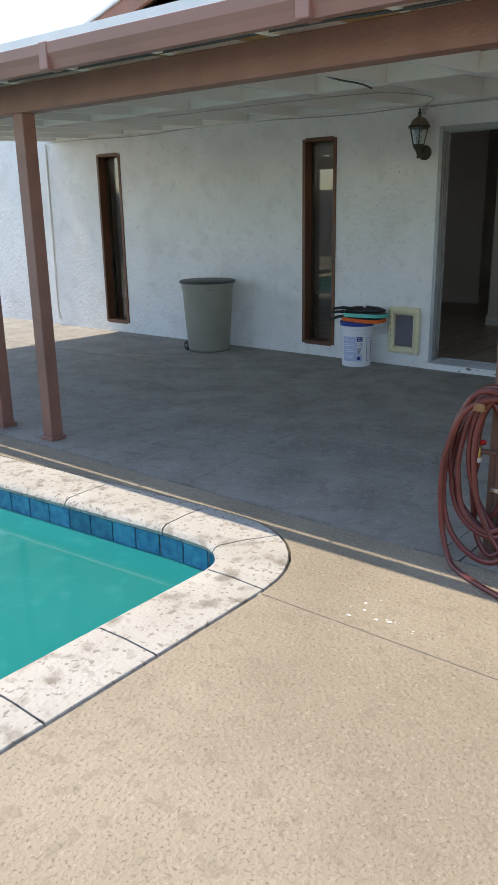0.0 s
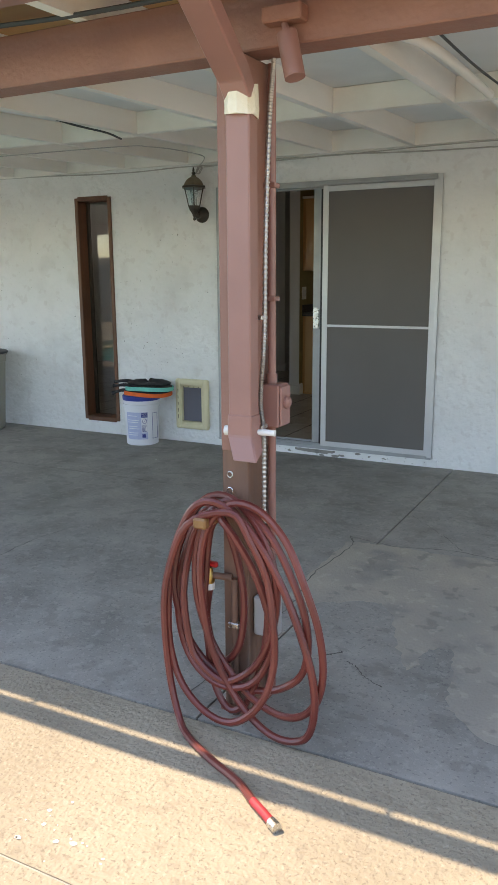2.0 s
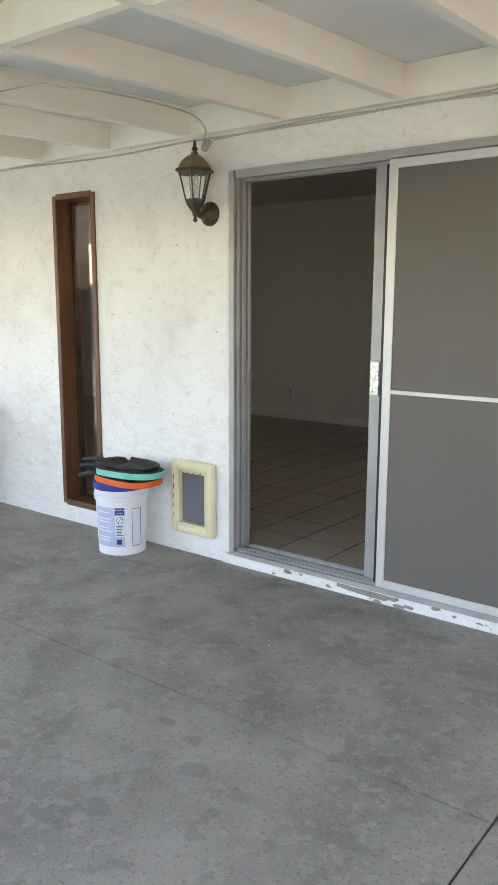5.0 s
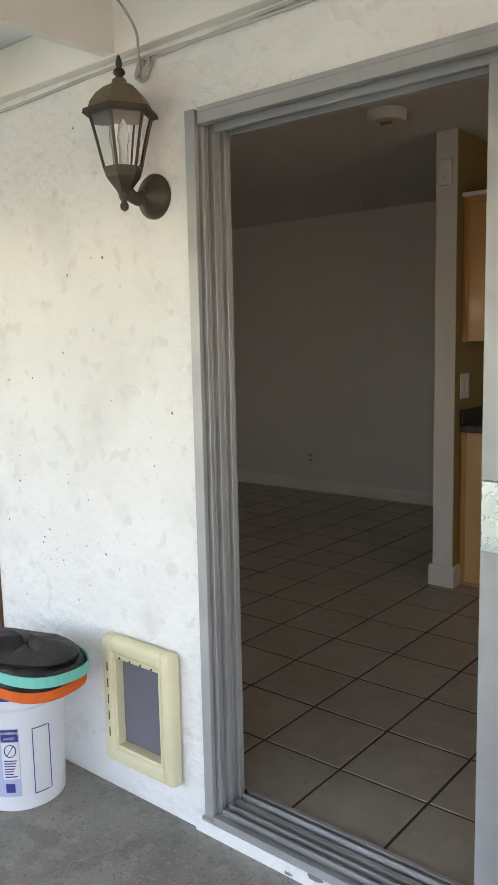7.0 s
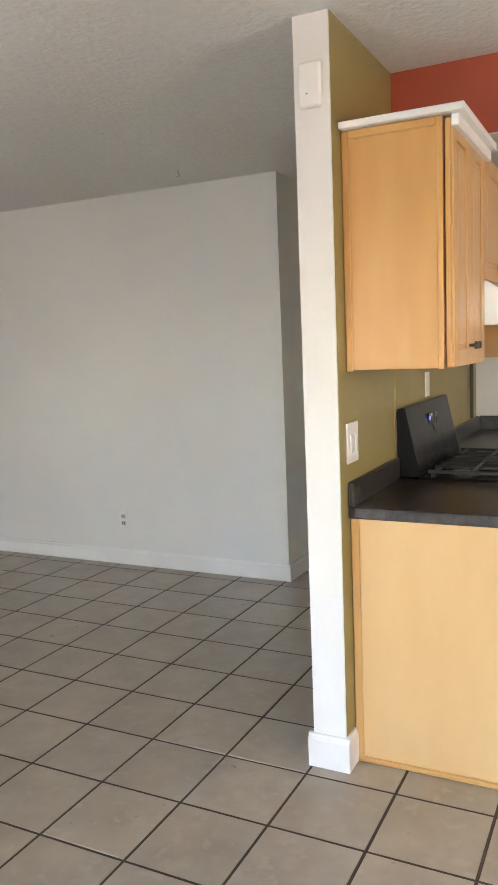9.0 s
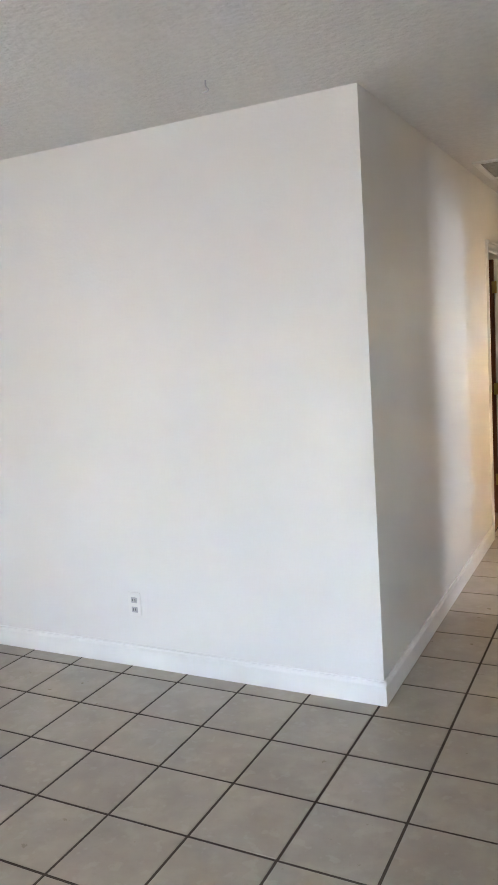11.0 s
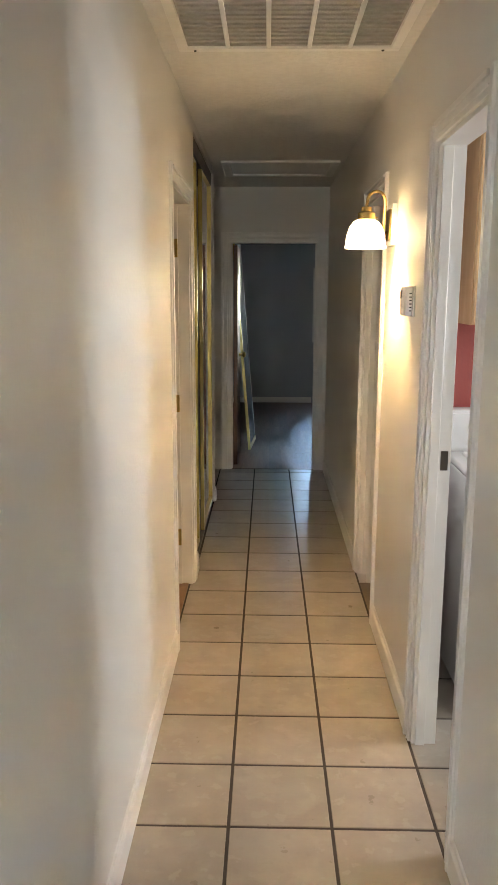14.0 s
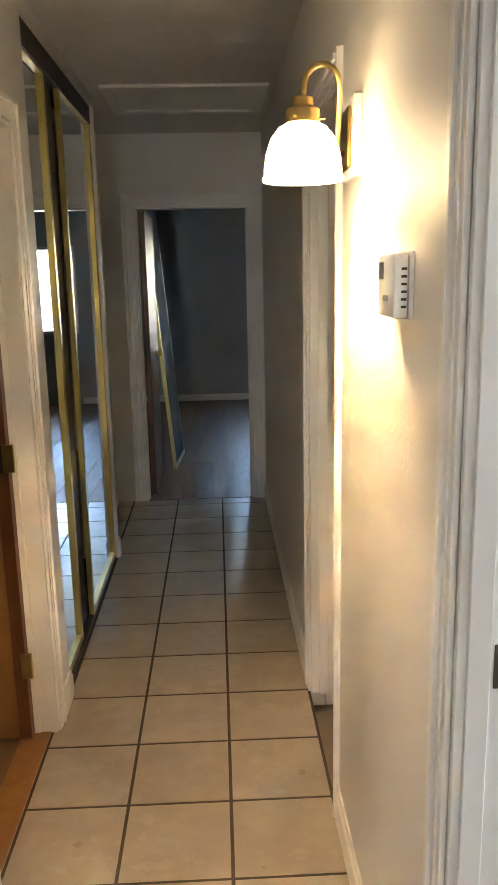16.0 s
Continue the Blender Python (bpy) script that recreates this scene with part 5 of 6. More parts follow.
setting("soffit_underside", bx(-0.245, 3.0, 3.052, 4.75, 2.23, 2.2345), TRIM, "pale underside of the soffit")
setting("kitchen_wall_panel", bx(-0.245, -0.240, 3.03, 4.75, 1.04, 1.42), OLIVE, "olive backsplash panel behind the range")
w3 = tagged(new("window_3"), "bright bedroom window with a white frame", kind="structure")
bm = bmesh.new()
for a, b, c, d in ((BW[0], BW[0] + 0.04, BW[2], BW[3]), (BW[1] - 0.04, BW[1], BW[2], BW[3]), (BW[0] + 0.04, BW[1] - 0.04, BW[3] - 0.04, BW[3]), (BW[0] + 0.04, BW[1] - 0.04, BW[2], BW[2] + 0.04), (0.04, 0.06, BW[2] + 0.04, BW[3] - 0.04)):
    bx(a, b, 14.86, 14.93, c, d, bm=bm)
part("window_frame", bm, PALEALU, w3)
p = part("pane", bx(BW[0] + 0.03, BW[1] - 0.03, 14.89, 14.896, BW[2] + 0.03, BW[3] - 0.03), TINTED, w3)


def baseboard(u0, u1, face, axis, sgn, h=0.105, z=ZF, th=0.013):
    """A skirting board with a fine bead on top; sgn says to which side of the face it stands out."""
    bm = bmesh.new()
    prof = [(-0.004, 0), (th, 0), (th, h - 0.022), (th * 0.55, h - 0.012), (th * 0.5, h - 0.002), (-0.004, h)]
    ends = [[bm.verts.new((u, face + sgn * d, z + q) if axis == "x" else (face + sgn * d, u, z + q)) for d, q in prof] for u in (u0, u1)]
    for k in range(len(prof)):
        j = (k + 1) % len(prof)
        bm.faces.new((ends[0][k], ends[0][j], ends[1][j], ends[1][k]))
    bm.faces.new(ends[0]), bm.faces.new(ends[1])
    return solid("baseboard", bm, TRIM, "white painted skirting board", kind="structure")


baseboard(-6.4, HL + 0.013, 4.28, "x", -1)
baseboard(4.282, DL[0] - 0.062, HL, "y", 1)
baseboard(7.765, 7.93, HL, "y", 1)
baseboard(9.40, 9.46, HL, "y", 1)
baseboard(9.46, 10.5, -1.42, "y", 1)
baseboard(2.3745, DLAU[0] - 0.057, HR, "y", -1)
baseboard(DLAU[1] + 0.057, D2[0] - 0.057, HR, "y", -1)
baseboard(D2[1] + 0.057, 10.5, HR, "y", -1)
baseboard(HR - 0.0155, -0.232, 2.385, "x", -1, 0.12)
baseboard(2.385, 2.47, -0.245, "y", 1, 0.12)
baseboard(-2.9, -0.24, 14.85, "x", -1, 0.08)
baseboard(0.2, 1.0, 3.0, "y", -1)


def casing(parent, axis, face, sgn, o, w=0.058, top=True, z=ZF):
    """Moulded trim round a door opening: a flat band and a raised outer bead."""
    u0, u1, _, h = o
    for a, b, c, d in ((u0 - w, u0, z, h + w), (u1, u1 + w, z, h + w), (u0, u1, h, h + w)):
        bm = bmesh.new()
        horiz = c == h
        bands = ((0.0, 1.0, 0.009), (0.0, 0.3, 0.017) if (a < u0 or horiz) else (0.7, 1.0, 0.017), (0.55, 0.75, 0.012) if (a < u0 or horiz) else (0.25, 0.45, 0.012))
        for k, (p0, p1, t) in enumerate(bands):
            e = 0.0012 * k
            if horiz:
                lo, hi = c + (d - c) * (1 - p1) + e, c + (d - c) * (1 - p0) - e
                ua, ub = a, b
            else:
                lo, hi = c, d - e
                ua, ub = a + (b - a) * p0 + e, a + (b - a) * p1 - e
            f0, f1 = sorted((face - sgn * 0.003, face + sgn * t))
            bx(*((ua, ub, f0, f1) if axis == "x" else (f0, f1, ua, ub)), lo, hi, 0.0015, bm=bm)
        part("casing", bm, TRIM, parent)


def lining(parent, axis, f0, f1, o, material=TRIM, t=0.014):
    """The jambs and head inside an opening."""
    u0, u1, _, h = o
    for a, b, c, d in ((u0, u0 + t, ZF, h), (u1 - t, u1, ZF, h), (u0 + t, u1 - t, h - t, h)):
        part("jamb", bx(*((a, b, f0, f1) if axis == "x" else (f0, f1, a, b)), c, d, 0.001), material, parent)
        m = (f0 + f1) / 2
        g0, g1 = m - 0.03, m + 0.002
        k = 0.01
        if c == ZF:
            ua, ub = (b, b + k) if a == u0 else (a - k, a)
            part("door_stop", bx(*((ua, ub, g0, g1) if axis == "x" else (g0, g1, ua, ub)), c, d - t, 0.001), material, parent)


# laundry doorway
door2 = tagged(new("door_2"), "white cased doorway to the laundry", kind="structure")
casing(door2, "y", HR, -1, DLAU)
lining(door2, "y", HR + 0.001, -0.279, DLAU)
part("strike_plate", bx(-0.312, -0.288, 6.178, 6.1805, 1.055, 1.12), BRONZE, door2, "dark worn strike plate")
# side room doorway on the same wall
door3 = tagged(new("door_3"), "white cased doorway in the hall", kind="structure")
casing(door3, "y", HR, -1, D2)
lining(door3, "y", HR + 0.001, -0.246, D2)
part("slab", bx(-0.238, 0.36, 7.83, 7.866, ZF + 0.01, 2.065, 0.002), TRIM, door3, "white door leaf standing open")
for z in (0.35, 1.1, 1.85):
    part("hinge", bx(-0.262, -0.245, 7.855, 7.872, z, z + 0.085, 0.002), BRASS, door3)
# brown door on the other side
door4 = tagged(new("door_4"), "open tan wooden door in a white cased doorway", kind="structure")
casing(door4, "y", HL, 1, DL, 0.062)
lining(door4, "y", HL - 0.119, HL - 0.001, DL)
slab = part("slab", bx(-2.10, -1.36, 7.635, 7.672, ZF + 0.012, 2.055, 0.002), TANDOOR, door4, "tan veneered door leaf swung open")
part("edge_stile", bx(-1.40, -1.358, 7.632, 7.675, ZF + 0.011, 2.056, 0.002), WALNUT, door4, "dark brown edge of the leaf")
for z in (0.30, 1.02, 1.80):
    part("hinge", bx(-1.372, -1.335, 7.622, 7.636, z, z + 0.09, 0.002), BRASS, door4, "brass hinge")
part("threshold", bx(HL - 0.12, HL - 0.024, DL[0] + 0.015, DL[1] - 0.015, ZF - 0.004, ZF + 0.006, 0.002), TANDOOR, door4, "wooden threshold strip")
# end doorway
door5 = tagged(new("door_5"), "white cased doorway at the end of the hall with an open wooden door", kind="structure")
casing(door5, "x", 10.5, -1, DEND, 0.075)
lining(door5, "x", 10.501, 10.619, DEND)
part("slab", bx(-1.186, -1.15, 10.63, 11.33, ZF + 0.012, 2.035, 0.002), WALNUT, door5, "brown door leaf swung into the room")
part("knob", lathe([(0.012, 0), (0.012, 0.03), (0.026, 0.038), (0.028, 0.052), (0.018, 0.062), (0.002, 0.064)], (-1.15, 11.0, 1.054), 16, axis=(1, 0, 0)), BRASS, door5, "brass knob", smooth=True)
# door on the far living room wall
door7 = tagged(new("door_7"), "white cased door on the living room wall", kind="structure")
casing(door7, "x", 4.28, -1, (-5.0, -4.21, 0, 2.06))
part("slab", bx(-5.0, -4.21, 4.274, 4.281, ZF + 0.01, 2.06, 0.001), TRIM, door7, "white flush door leaf")
# mirrored closet doors
closet = tagged(new("door_6"), "sliding mirrored closet doors in gold frames", kind="structure")
part("head_track", bx(HL - 0.115, HL - 0.01, CLOSET[0] + 0.004, CLOSET[1] - 0.004, 2.365, 2.452, 0.002), BRONZE, closet, "dark head track")
part("floor_track", bx(HL - 0.115, HL - 0.012, CLOSET[0] + 0.004, CLOSET[1] - 0.004, ZF - 0.002, ZF + 0.016, 0.002), BRONZE, closet, "dark floor track")
part("end_trim", bx(HL - 0.03, HL + 0.006, CLOSET[1] - 0.014, CLOSET[1] - 0.002, ZF, 2.45, 0.002), TRIM, closet, "white end trim")
for ya, yb, xf in ((8.60, 9.384, HL - 0.024), (7.94, 8.365, HL - 0.034)):
    d = part("mirror_panel", bx(xf - 0.008, xf - 0.002, ya + 0.02, yb - 0.02, ZF + 0.05, 2.36), MIRROR, closet, "tall mirror")
    for a, b, c, e in ((ya, ya + 0.03, ZF + 0.018, 2.40), (yb - 0.03, yb, ZF + 0.018, 2.40), (ya + 0.03, yb - 0.03, 2.36, 2.40), (ya + 0.03, yb - 0.03, ZF + 0.018, ZF + 0.05)):
        part("frame_bar", bx(xf - 0.012, xf + 0.012, a, b, c, e, 0.002), GOLD, d)
# dark board paints the unlit closet showing between the two mirrors
part("overlap_stile", bx(HL - 0.075, HL - 0.045, 8.37, 8.60, ZF + 0.018, 2.40, 0.002), BRONZE, closet, "dark filler painted as the shaded gap between the panels")
setting("closet_floor", bx(-1.96, HL - 0.12, 7.93, 9.4, 0.0, ZF - 0.003), GROUT, "closet floor")
# bedroom: a mirror door leaning by the wall
lean = thing("leaning_mirror", (-1.06, 11.6, ZF), "gold-framed mirror door leaning inside the bedroom", "mirror")
M = Matrix.Translation((-1.055, 11.36, ZF + 0.005)) @ Matrix.Rotation(radians(-4), 4, "Z") @ Matrix.Rotation(radians(-4.6), 4, "Y")
for name, dims, m_, lab in (("glass", (-0.004, 0.002, 0.02, 0.62, 0.03, 2.22), FLATMIRROR, "mirror glass with its dim reflection painted as flat blue-grey"), ("frame_bar", (-0.014, 0.012, 0, 0.026, 0, 2.25), GOLD, ""), ("frame_bar", (-0.014, 0.004, 0.626, 0.64, 0, 2.25), PALEALU, "pale edge strip"),
                            ("frame_bar", (-0.014, 0.012, 0.026, 0.614, 0, 0.035), GOLD, ""), ("frame_bar", (-0.014, 0.012, 0.026, 0.614, 2.215, 2.25), GOLD, "")):
    bm = bx(*dims)
    bmesh.ops.transform(bm, matrix=M, verts=bm.verts)
    part(name, bm, m_, lean, lab)

# ---- dining corner and kitchen ----
chime = thing("door_chime", (-0.31, 2.385, 2.30), "white plastic chime cover high on the pillar", "door chime")
part("cover", bx(-0.342, -0.268, 2.362, 2.386, 2.225, 2.36, 0.010, seg=3), TRIM, chime, smooth=True)
part("button", lathe([(0.002, 0), (0.002, 0.003)], (-0.312, 2.362, 2.265), 8, axis=(0, -1, 0)), DARKP, chime)
sw = thing("light_switch", (-0.243, 2.5, 1.17), "white double light switch on the olive wall", "light switch")
part("plate", bx(-0.245, -0.239, 2.45, 2.56, 1.105, 1.24, 0.002), TRIM, sw)
for y in (2.484, 2.527):
    part("rocker", bx(-0.239, -0.234, y - 0.014, y + 0.014, 1.14, 1.20, 0.002), ENAMEL, sw)
wo = thing("wall_outlet", (-2.5, 4.28, 0.37), "white duplex outlet on the living room wall", "electrical outlet")
part("plate", bx(-2.535, -2.465, 4.274, 4.281, 0.315, 0.43, 0.002), PVC, wo)
for z in (0.345, 0.392):
    s_ = part("socket", bx(-2.517, -2.483, 4.271, 4.2745, z - 0.014, z + 0.014, 0.002), GREYP, wo)
    for dx in (-0.007, 0.007):
        part("slot", bx(-2.5 + dx - 0.0015, -2.5 + dx + 0.0015, 4.2702, 4.2712, z - 0.005, z + 0.007), DARKP, s_)
smoke = thing("smoke_detector", (-0.37, 1.87, CEIL), "off-white round smoke detector base on the ceiling", "smoke detector")
part("base", lathe([(0.092, 0), (0.094, -0.008), (0.09, -0.04), (0.08, -0.05), (0.0, -0.05)], (-0.37, 1.87, CEIL), 32), PVC, smoke, smooth=True)
part("bracket", bx(-0.40, -0.34, 1.85, 1.875, CEIL - 0.062, CEIL - 0.05, 0.003), BRASS, smoke, "small brass bracket")
hook = solid("ceiling_hook", tube(spline([(-1.71, 3.9, CEIL), (-1.71, 3.9, CEIL - 0.02), (-1.70, 3.9, CEIL - 0.035), (-1.72, 3.9, CEIL - 0.04)], 5), 0.003, 6), GREYP, "small metal hook in the ceiling", "hook")

base = thing("base_cabinet", (0.05, 2.8, ZF), "honey maple base cabinet with a plain plywood end panel", "cabinet")
part("end_panel", bx(-0.222, 0.36, 2.478, 2.496, ZF + 0.002, 0.922, 0.001), MAPLEPLY, base, "plain maple plywood end panel with pale marks")
part("corner_post", bx(-0.242, -0.214, 2.472, 2.50, ZF + 0.002, 0.922, 0.002), MAPLE, base)
part("shoe_moulding", bx(-0.24, 0.36, 2.464, 2.478, ZF, ZF + 0.018, 0.004), MAPLE, base)
part("body", bx(-0.24, 0.355, 2.5, 3.015, ZF + 0.09, 0.922), MAPLE, base)
for ya, yb in ((2.51, 2.755), (2.765, 3.01)):
    d = part("door", bx(0.355, 0.374, ya, yb, ZF + 0.11, 0.75, 0.003), MAPLE, base)
    part("panel", bx(0.374, 0.378, ya + 0.06, yb - 0.06, ZF + 0.17, 0.69, 0.003), MAPLE, d)
    part("drawer", bx(0.355, 0.374, ya, yb, 0.765, 0.91, 0.003), MAPLE, base)
    part("knob", lathe([(0.006, 0), (0.006, 0.016), (0.015, 0.02), (0.012, 0.03)], (0.374, yb - 0.03, 0.70), 12, axis=(1, 0, 0)), BRONZE, d, smooth=True)
ctop = thing("countertop", (0.05, 2.8, 0.925), "dark mottled laminate countertop with a low backsplash", "countertop")
part("top", bx(-0.244, 0.40, 2.452, 3.02, 0.9225, 0.962, 0.004), COUNTER, ctop)
part("backsplash", bx(-0.244, -0.224, 2.452, 3.02, 0.962, 1.045, 0.004), COUNTER, ctop)
ctop2 = thing("countertop", (0.05, 4.4, 0.925), "dark mottled laminate countertop with a low backsplash", "countertop")
part("top", bx(-0.244, 0.40, 3.795, 4.745, 0.9225, 0.962, 0.004), COUNTER, ctop2)
part("backsplash", bx(-0.238, -0.218, 3.795, 4.725, 0.962, 1.045, 0.004), COUNTER, ctop2)
part("backsplash", bx(-0.218, 0.40, 4.725, 4.745, 0.962, 1.045, 0.004), COUNTER, ctop2)
b2 = thing("base_cabinet", (0.05, 4.35, ZF), "honey maple base cabinet beyond the range", "cabinet")
part("body", bx(-0.24, 0.355, 3.80, 4.74, ZF, 0.922), MAPLE, b2)

rng = thing("gas_range", (0.05, 3.405, ZF), "black gas range with iron grates and a control backguard", "stove")
part("body", bx(-0.20, 0.42, 3.027, 3.787, ZF, 0.945, 0.006), BLACKEN, rng)
part("cooktop", bx(-0.16, 0.44, 3.025, 3.789, 0.945, 0.968, 0.006), BLACKEN, rng)
bgm = bmesh.new()
sec = [(-0.236, 0.968), (-0.236, 1.235), (-0.205, 1.242), (-0.165, 1.06), (-0.145, 0.968)]
ra, rb = [[bgm.verts.new((x, y, z)) for x, z in sec] for y in (3.027, 3.787)]
for k in range(len(sec)):
    j = (k + 1) % len(sec)
    bgm.faces.new((ra[k], ra[j], rb[j], rb[k]))
bgm.faces.new(ra), bgm.faces.new(rb)
bmesh.ops.bevel(bgm, geom=bgm.edges[:], offset=0.004, segments=2, affect="EDGES")
bgd = part("backguard", bgm, BLACKEN, rng, "glossy black control backguard")
part("clock", bx(-0.186, -0.18, 3.355, 3.475, 1.14, 1.19), LCD, bgd)
part("indicator", bx(-0.1795, -0.176, 3.325, 3.34, 1.165, 1.178), BLUELED, bgd, "small blue indicator light")
part("handle_mark", bx(-0.179, -0.172, 3.415, 3.425, 1.09, 1.19, 0.002), LCD, bgd)
for gy in (3.125, 3.325, 3.525):
    gr = bmesh.new()
    for dx in (-0.09, 0.05, 0.19, 0.33):
        bx(dx - 0.006, dx + 0.006, gy - 0.08, gy + 0.17, 0.985, 0.998, 0.002, bm=gr)
    for dy in (-0.075, 0.045, 0.165):
        bx(-0.12, 0.40, gy + dy - 0.006, gy + dy + 0.006, 0.982, 0.996, 0.002, bm=gr)
    for dx in (-0.1, 0.38):
        for dy in (-0.07, 0.16):
            bx(dx - 0.008, dx + 0.008, gy + dy - 0.008, gy + dy + 0.008, 0.967, 0.984, bm=gr)
    part("grate", gr, IRON, rng, "black iron grate")
for bxx, by in ((0.0, 3.175), (0.28, 3.175), (0.0, 3.625), (0.28, 3.625)):
    part("burner", lathe([(0.05, 0), (0.05, 0.008), (0.03, 0.012), (0.0, 0.012)], (bxx, by, 0.968), 18), GREYP, rng)

uc = thing("wall_cabinet", (-0.1, 2.7, 1.41), "honey maple wall cabinet with a white top board", "cabinet")
part("end_panel", bx(-0.226, 0.058, 2.474, 2.482, 1.415, 2.15, 0.001), MAPLE, uc, "smooth maple end panel")
part("edge_strip", bx(-0.2435, -0.221, 2.468, 2.484, 1.41, 2.165, 0.002), MAPLE, uc)
part("face_frame", bx(0.056, 0.074, 2.470, 3.01, 1.412, 2.165, 0.001), MAPLE, uc)
part("top_rail", bx(-0.22, 0.056, 2.466, 2.482, 2.14, 2.165, 0.002), MAPLE, uc)
part("body", bx(-0.24, 0.056, 2.484, 3.01, 1.414, 2.163), MAPLE, uc)
part("top_board", bx(-0.2435, 0.145, 2.44, 3.035, 2.167, 2.189, 0.003), TRIM, uc, "white top board")
part("crown_strip", bx(0.10, 0.125, 2.47, 3.035, 2.13, 2.167, 0.004), TRIM, uc, "white crown strip")


def cab_door(parent, ya, yb, za, zb, knob):
    d = part("door", bx(0.079, 0.097, ya, yb, za, zb, 0.003), MAPLE, parent, "framed maple door")
    bm = bmesh.new()
    s = 0.055
    for a, b, c, e in ((ya, ya + s, za, zb), (yb - s, yb, za, zb), (ya + s, yb - s, za, za + s), (ya + s, yb - s, zb - s, zb)):
        bx(0.097, 0.105, a, b, c, e, 0.002, bm=bm)
    part("door_frame", bm, MAPLE, d)
    part("raised_panel", bx(0.097, 0.103, ya + s + 0.015, yb - s - 0.015, za + s + 0.015, zb - s - 0.015, 0.004), MAPLE, d)
    part("knob", lathe([(0.005, 0), (0.005, 0.014), (0.014, 0.02), (0.011, 0.03), (0.0, 0.031)], (0.105, knob[0], knob[1]), 12, axis=(1, 0, 0)), BRONZE, d, "dark bronze knob", smooth=True)


cab_door(uc, 2.48, 2.74, 1.416, 2.16, (2.715, 1.48))
cab_door(uc, 2.745, 3.005, 1.416, 2.16, (2.77, 1.48))
uc2 = thing("wall_cabinet", (-0.1, 3.4, 1.71), "short honey maple wall cabinet over the range hood", "cabinet")
part("body", bx(-0.239, 0.075, 3.015, 3.785, 1.712, 2.163), MAPLE, uc2)
cab_door(uc2, 3.02, 3.395, 1.715, 2.16, (3.365, 1.76))
cab_door(uc2, 3.40, 3.78, 1.715, 2.16, (3.43, 1.76))
hood = thing("range_hood", (0.0, 3.4, 1.6), "white enamel range hood under the cabinet", "range hood")
hm = bmesh.new()
sec = [(-0.238, 1.71), (0.11, 1.71), (0.27, 1.60), (0.27, 1.545), (-0.238, 1.56)]
ra, rb = [[hm.verts.new((x, y, z)) for x, z in sec] for y in (3.02, 3.78)]
for k in range(len(sec)):
    j = (k + 1) % len(sec)
    hm.faces.new((ra[k], ra[j], rb[j], rb[k]))
hm.faces.new(ra), hm.faces.new(rb)
part("canopy", hm, ENAMEL, hood)
part("vent_slot", bx(0.16, 0.2, 3.2, 3.6, 1.543, 1.548), GREYP, hood)
uc3 = thing("wall_cabinet", (-0.1, 4.3, 1.41), "honey maple wall cabinet beyond the hood", "cabinet")
part("body", bx(-0.239, 0.075, 3.79, 4.745, 1.41, 2.163), MAPLE, uc3)
cab_door(uc3, 3.795, 4.265, 1.412, 2.16, (4.24, 1.475))
cab_door(uc3, 4.27, 4.74, 1.412, 2.16, (4.295, 1.475))
so = thing("wall_outlet", (-0.238, 3.55, 1.28), "white outlet above the range backguard", "electrical outlet")
part("plate", bx(-0.24, -0.234, 3.50, 3.57, 1.25, 1.36, 0.002), TRIM, so)
setting("dark_trim", bx(-0.238, -0.222, 4.55, 4.57, 1.05, 1.41), BRONZE, "dark vertical strip")

# ---- hall ----
vent = thing("ceiling_vent", (-0.81, 6.4, CEIL), "white return-air grille with dusty panels in the hall ceiling", "air vent")
VX0, VX1, VY0, VY1 = -1.215, -0.415, 6.11, 6.72
bm = bmesh.new()
for a, b, c, d in ((VX0, VX1, VY0, VY0 + 0.035), (VX0, VX1, VY1 - 0.035, VY1), (VX0, VX0 + 0.035, VY0 + 0.035, VY1 - 0.035), (VX1 - 0.035, VX1, VY0 + 0.035, VY1 - 0.035)):
    bx(a, b, c, d, CEIL - 0.014, CEIL, 0.003, bm=bm)
part("frame", bm, TRIM, vent)
step = (VX1 - VX0 - 0.07) / 5
for k in range(5):
    xa = VX0 + 0.035 + step * k
    part("panel", bx(xa, xa + step, VY0 + 0.035, VY1 - 0.035, CEIL - 0.004, CEIL - 0.001), VENTG, vent, "grey dusty filter panel")
    if k:
        part("divider", bx(xa - 0.008, xa + 0.008, VY0 + 0.035, VY1 - 0.035, CEIL - 0.012, CEIL - 0.001, 0.002), TRIM, vent)
    for q in range(26):
        ys = VY0 + 0.04 + q * 0.0208
        part("slat", bx(xa + 0.008, xa + step - 0.008, ys, ys + 0.006, CEIL - 0.010, CEIL - 0.004), VENTG, vent) if q % 2 == 0 else None
for x in (VX0 + 0.06, VX1 - 0.06):
    part("screw", lathe([(0.006, 0), (0.004, -0.004)], (x, VY1 - 0.016, CEIL - 0.014), 8), DARKP, vent)
hatch = tagged(new("attic_hatch"), "white attic hatch with moulded trim in the hall ceiling", kind="structure")
for a, b, c, d in ((-1.21, -0.40, 9.17, 9.23), (-1.21, -0.40, 9.76, 9.82), (-1.21, -1.15, 9.23, 9.76), (-0.46, -0.40, 9.23, 9.76)):
    part("trim", bx(a, b, c, d, CEIL - 0.016, CEIL, 0.004), TRIM, hatch)
part("panel", bx(-1.15, -0.46, 9.23, 9.76, CEIL - 0.003, CEIL + 0.003), TRIM, hatch)

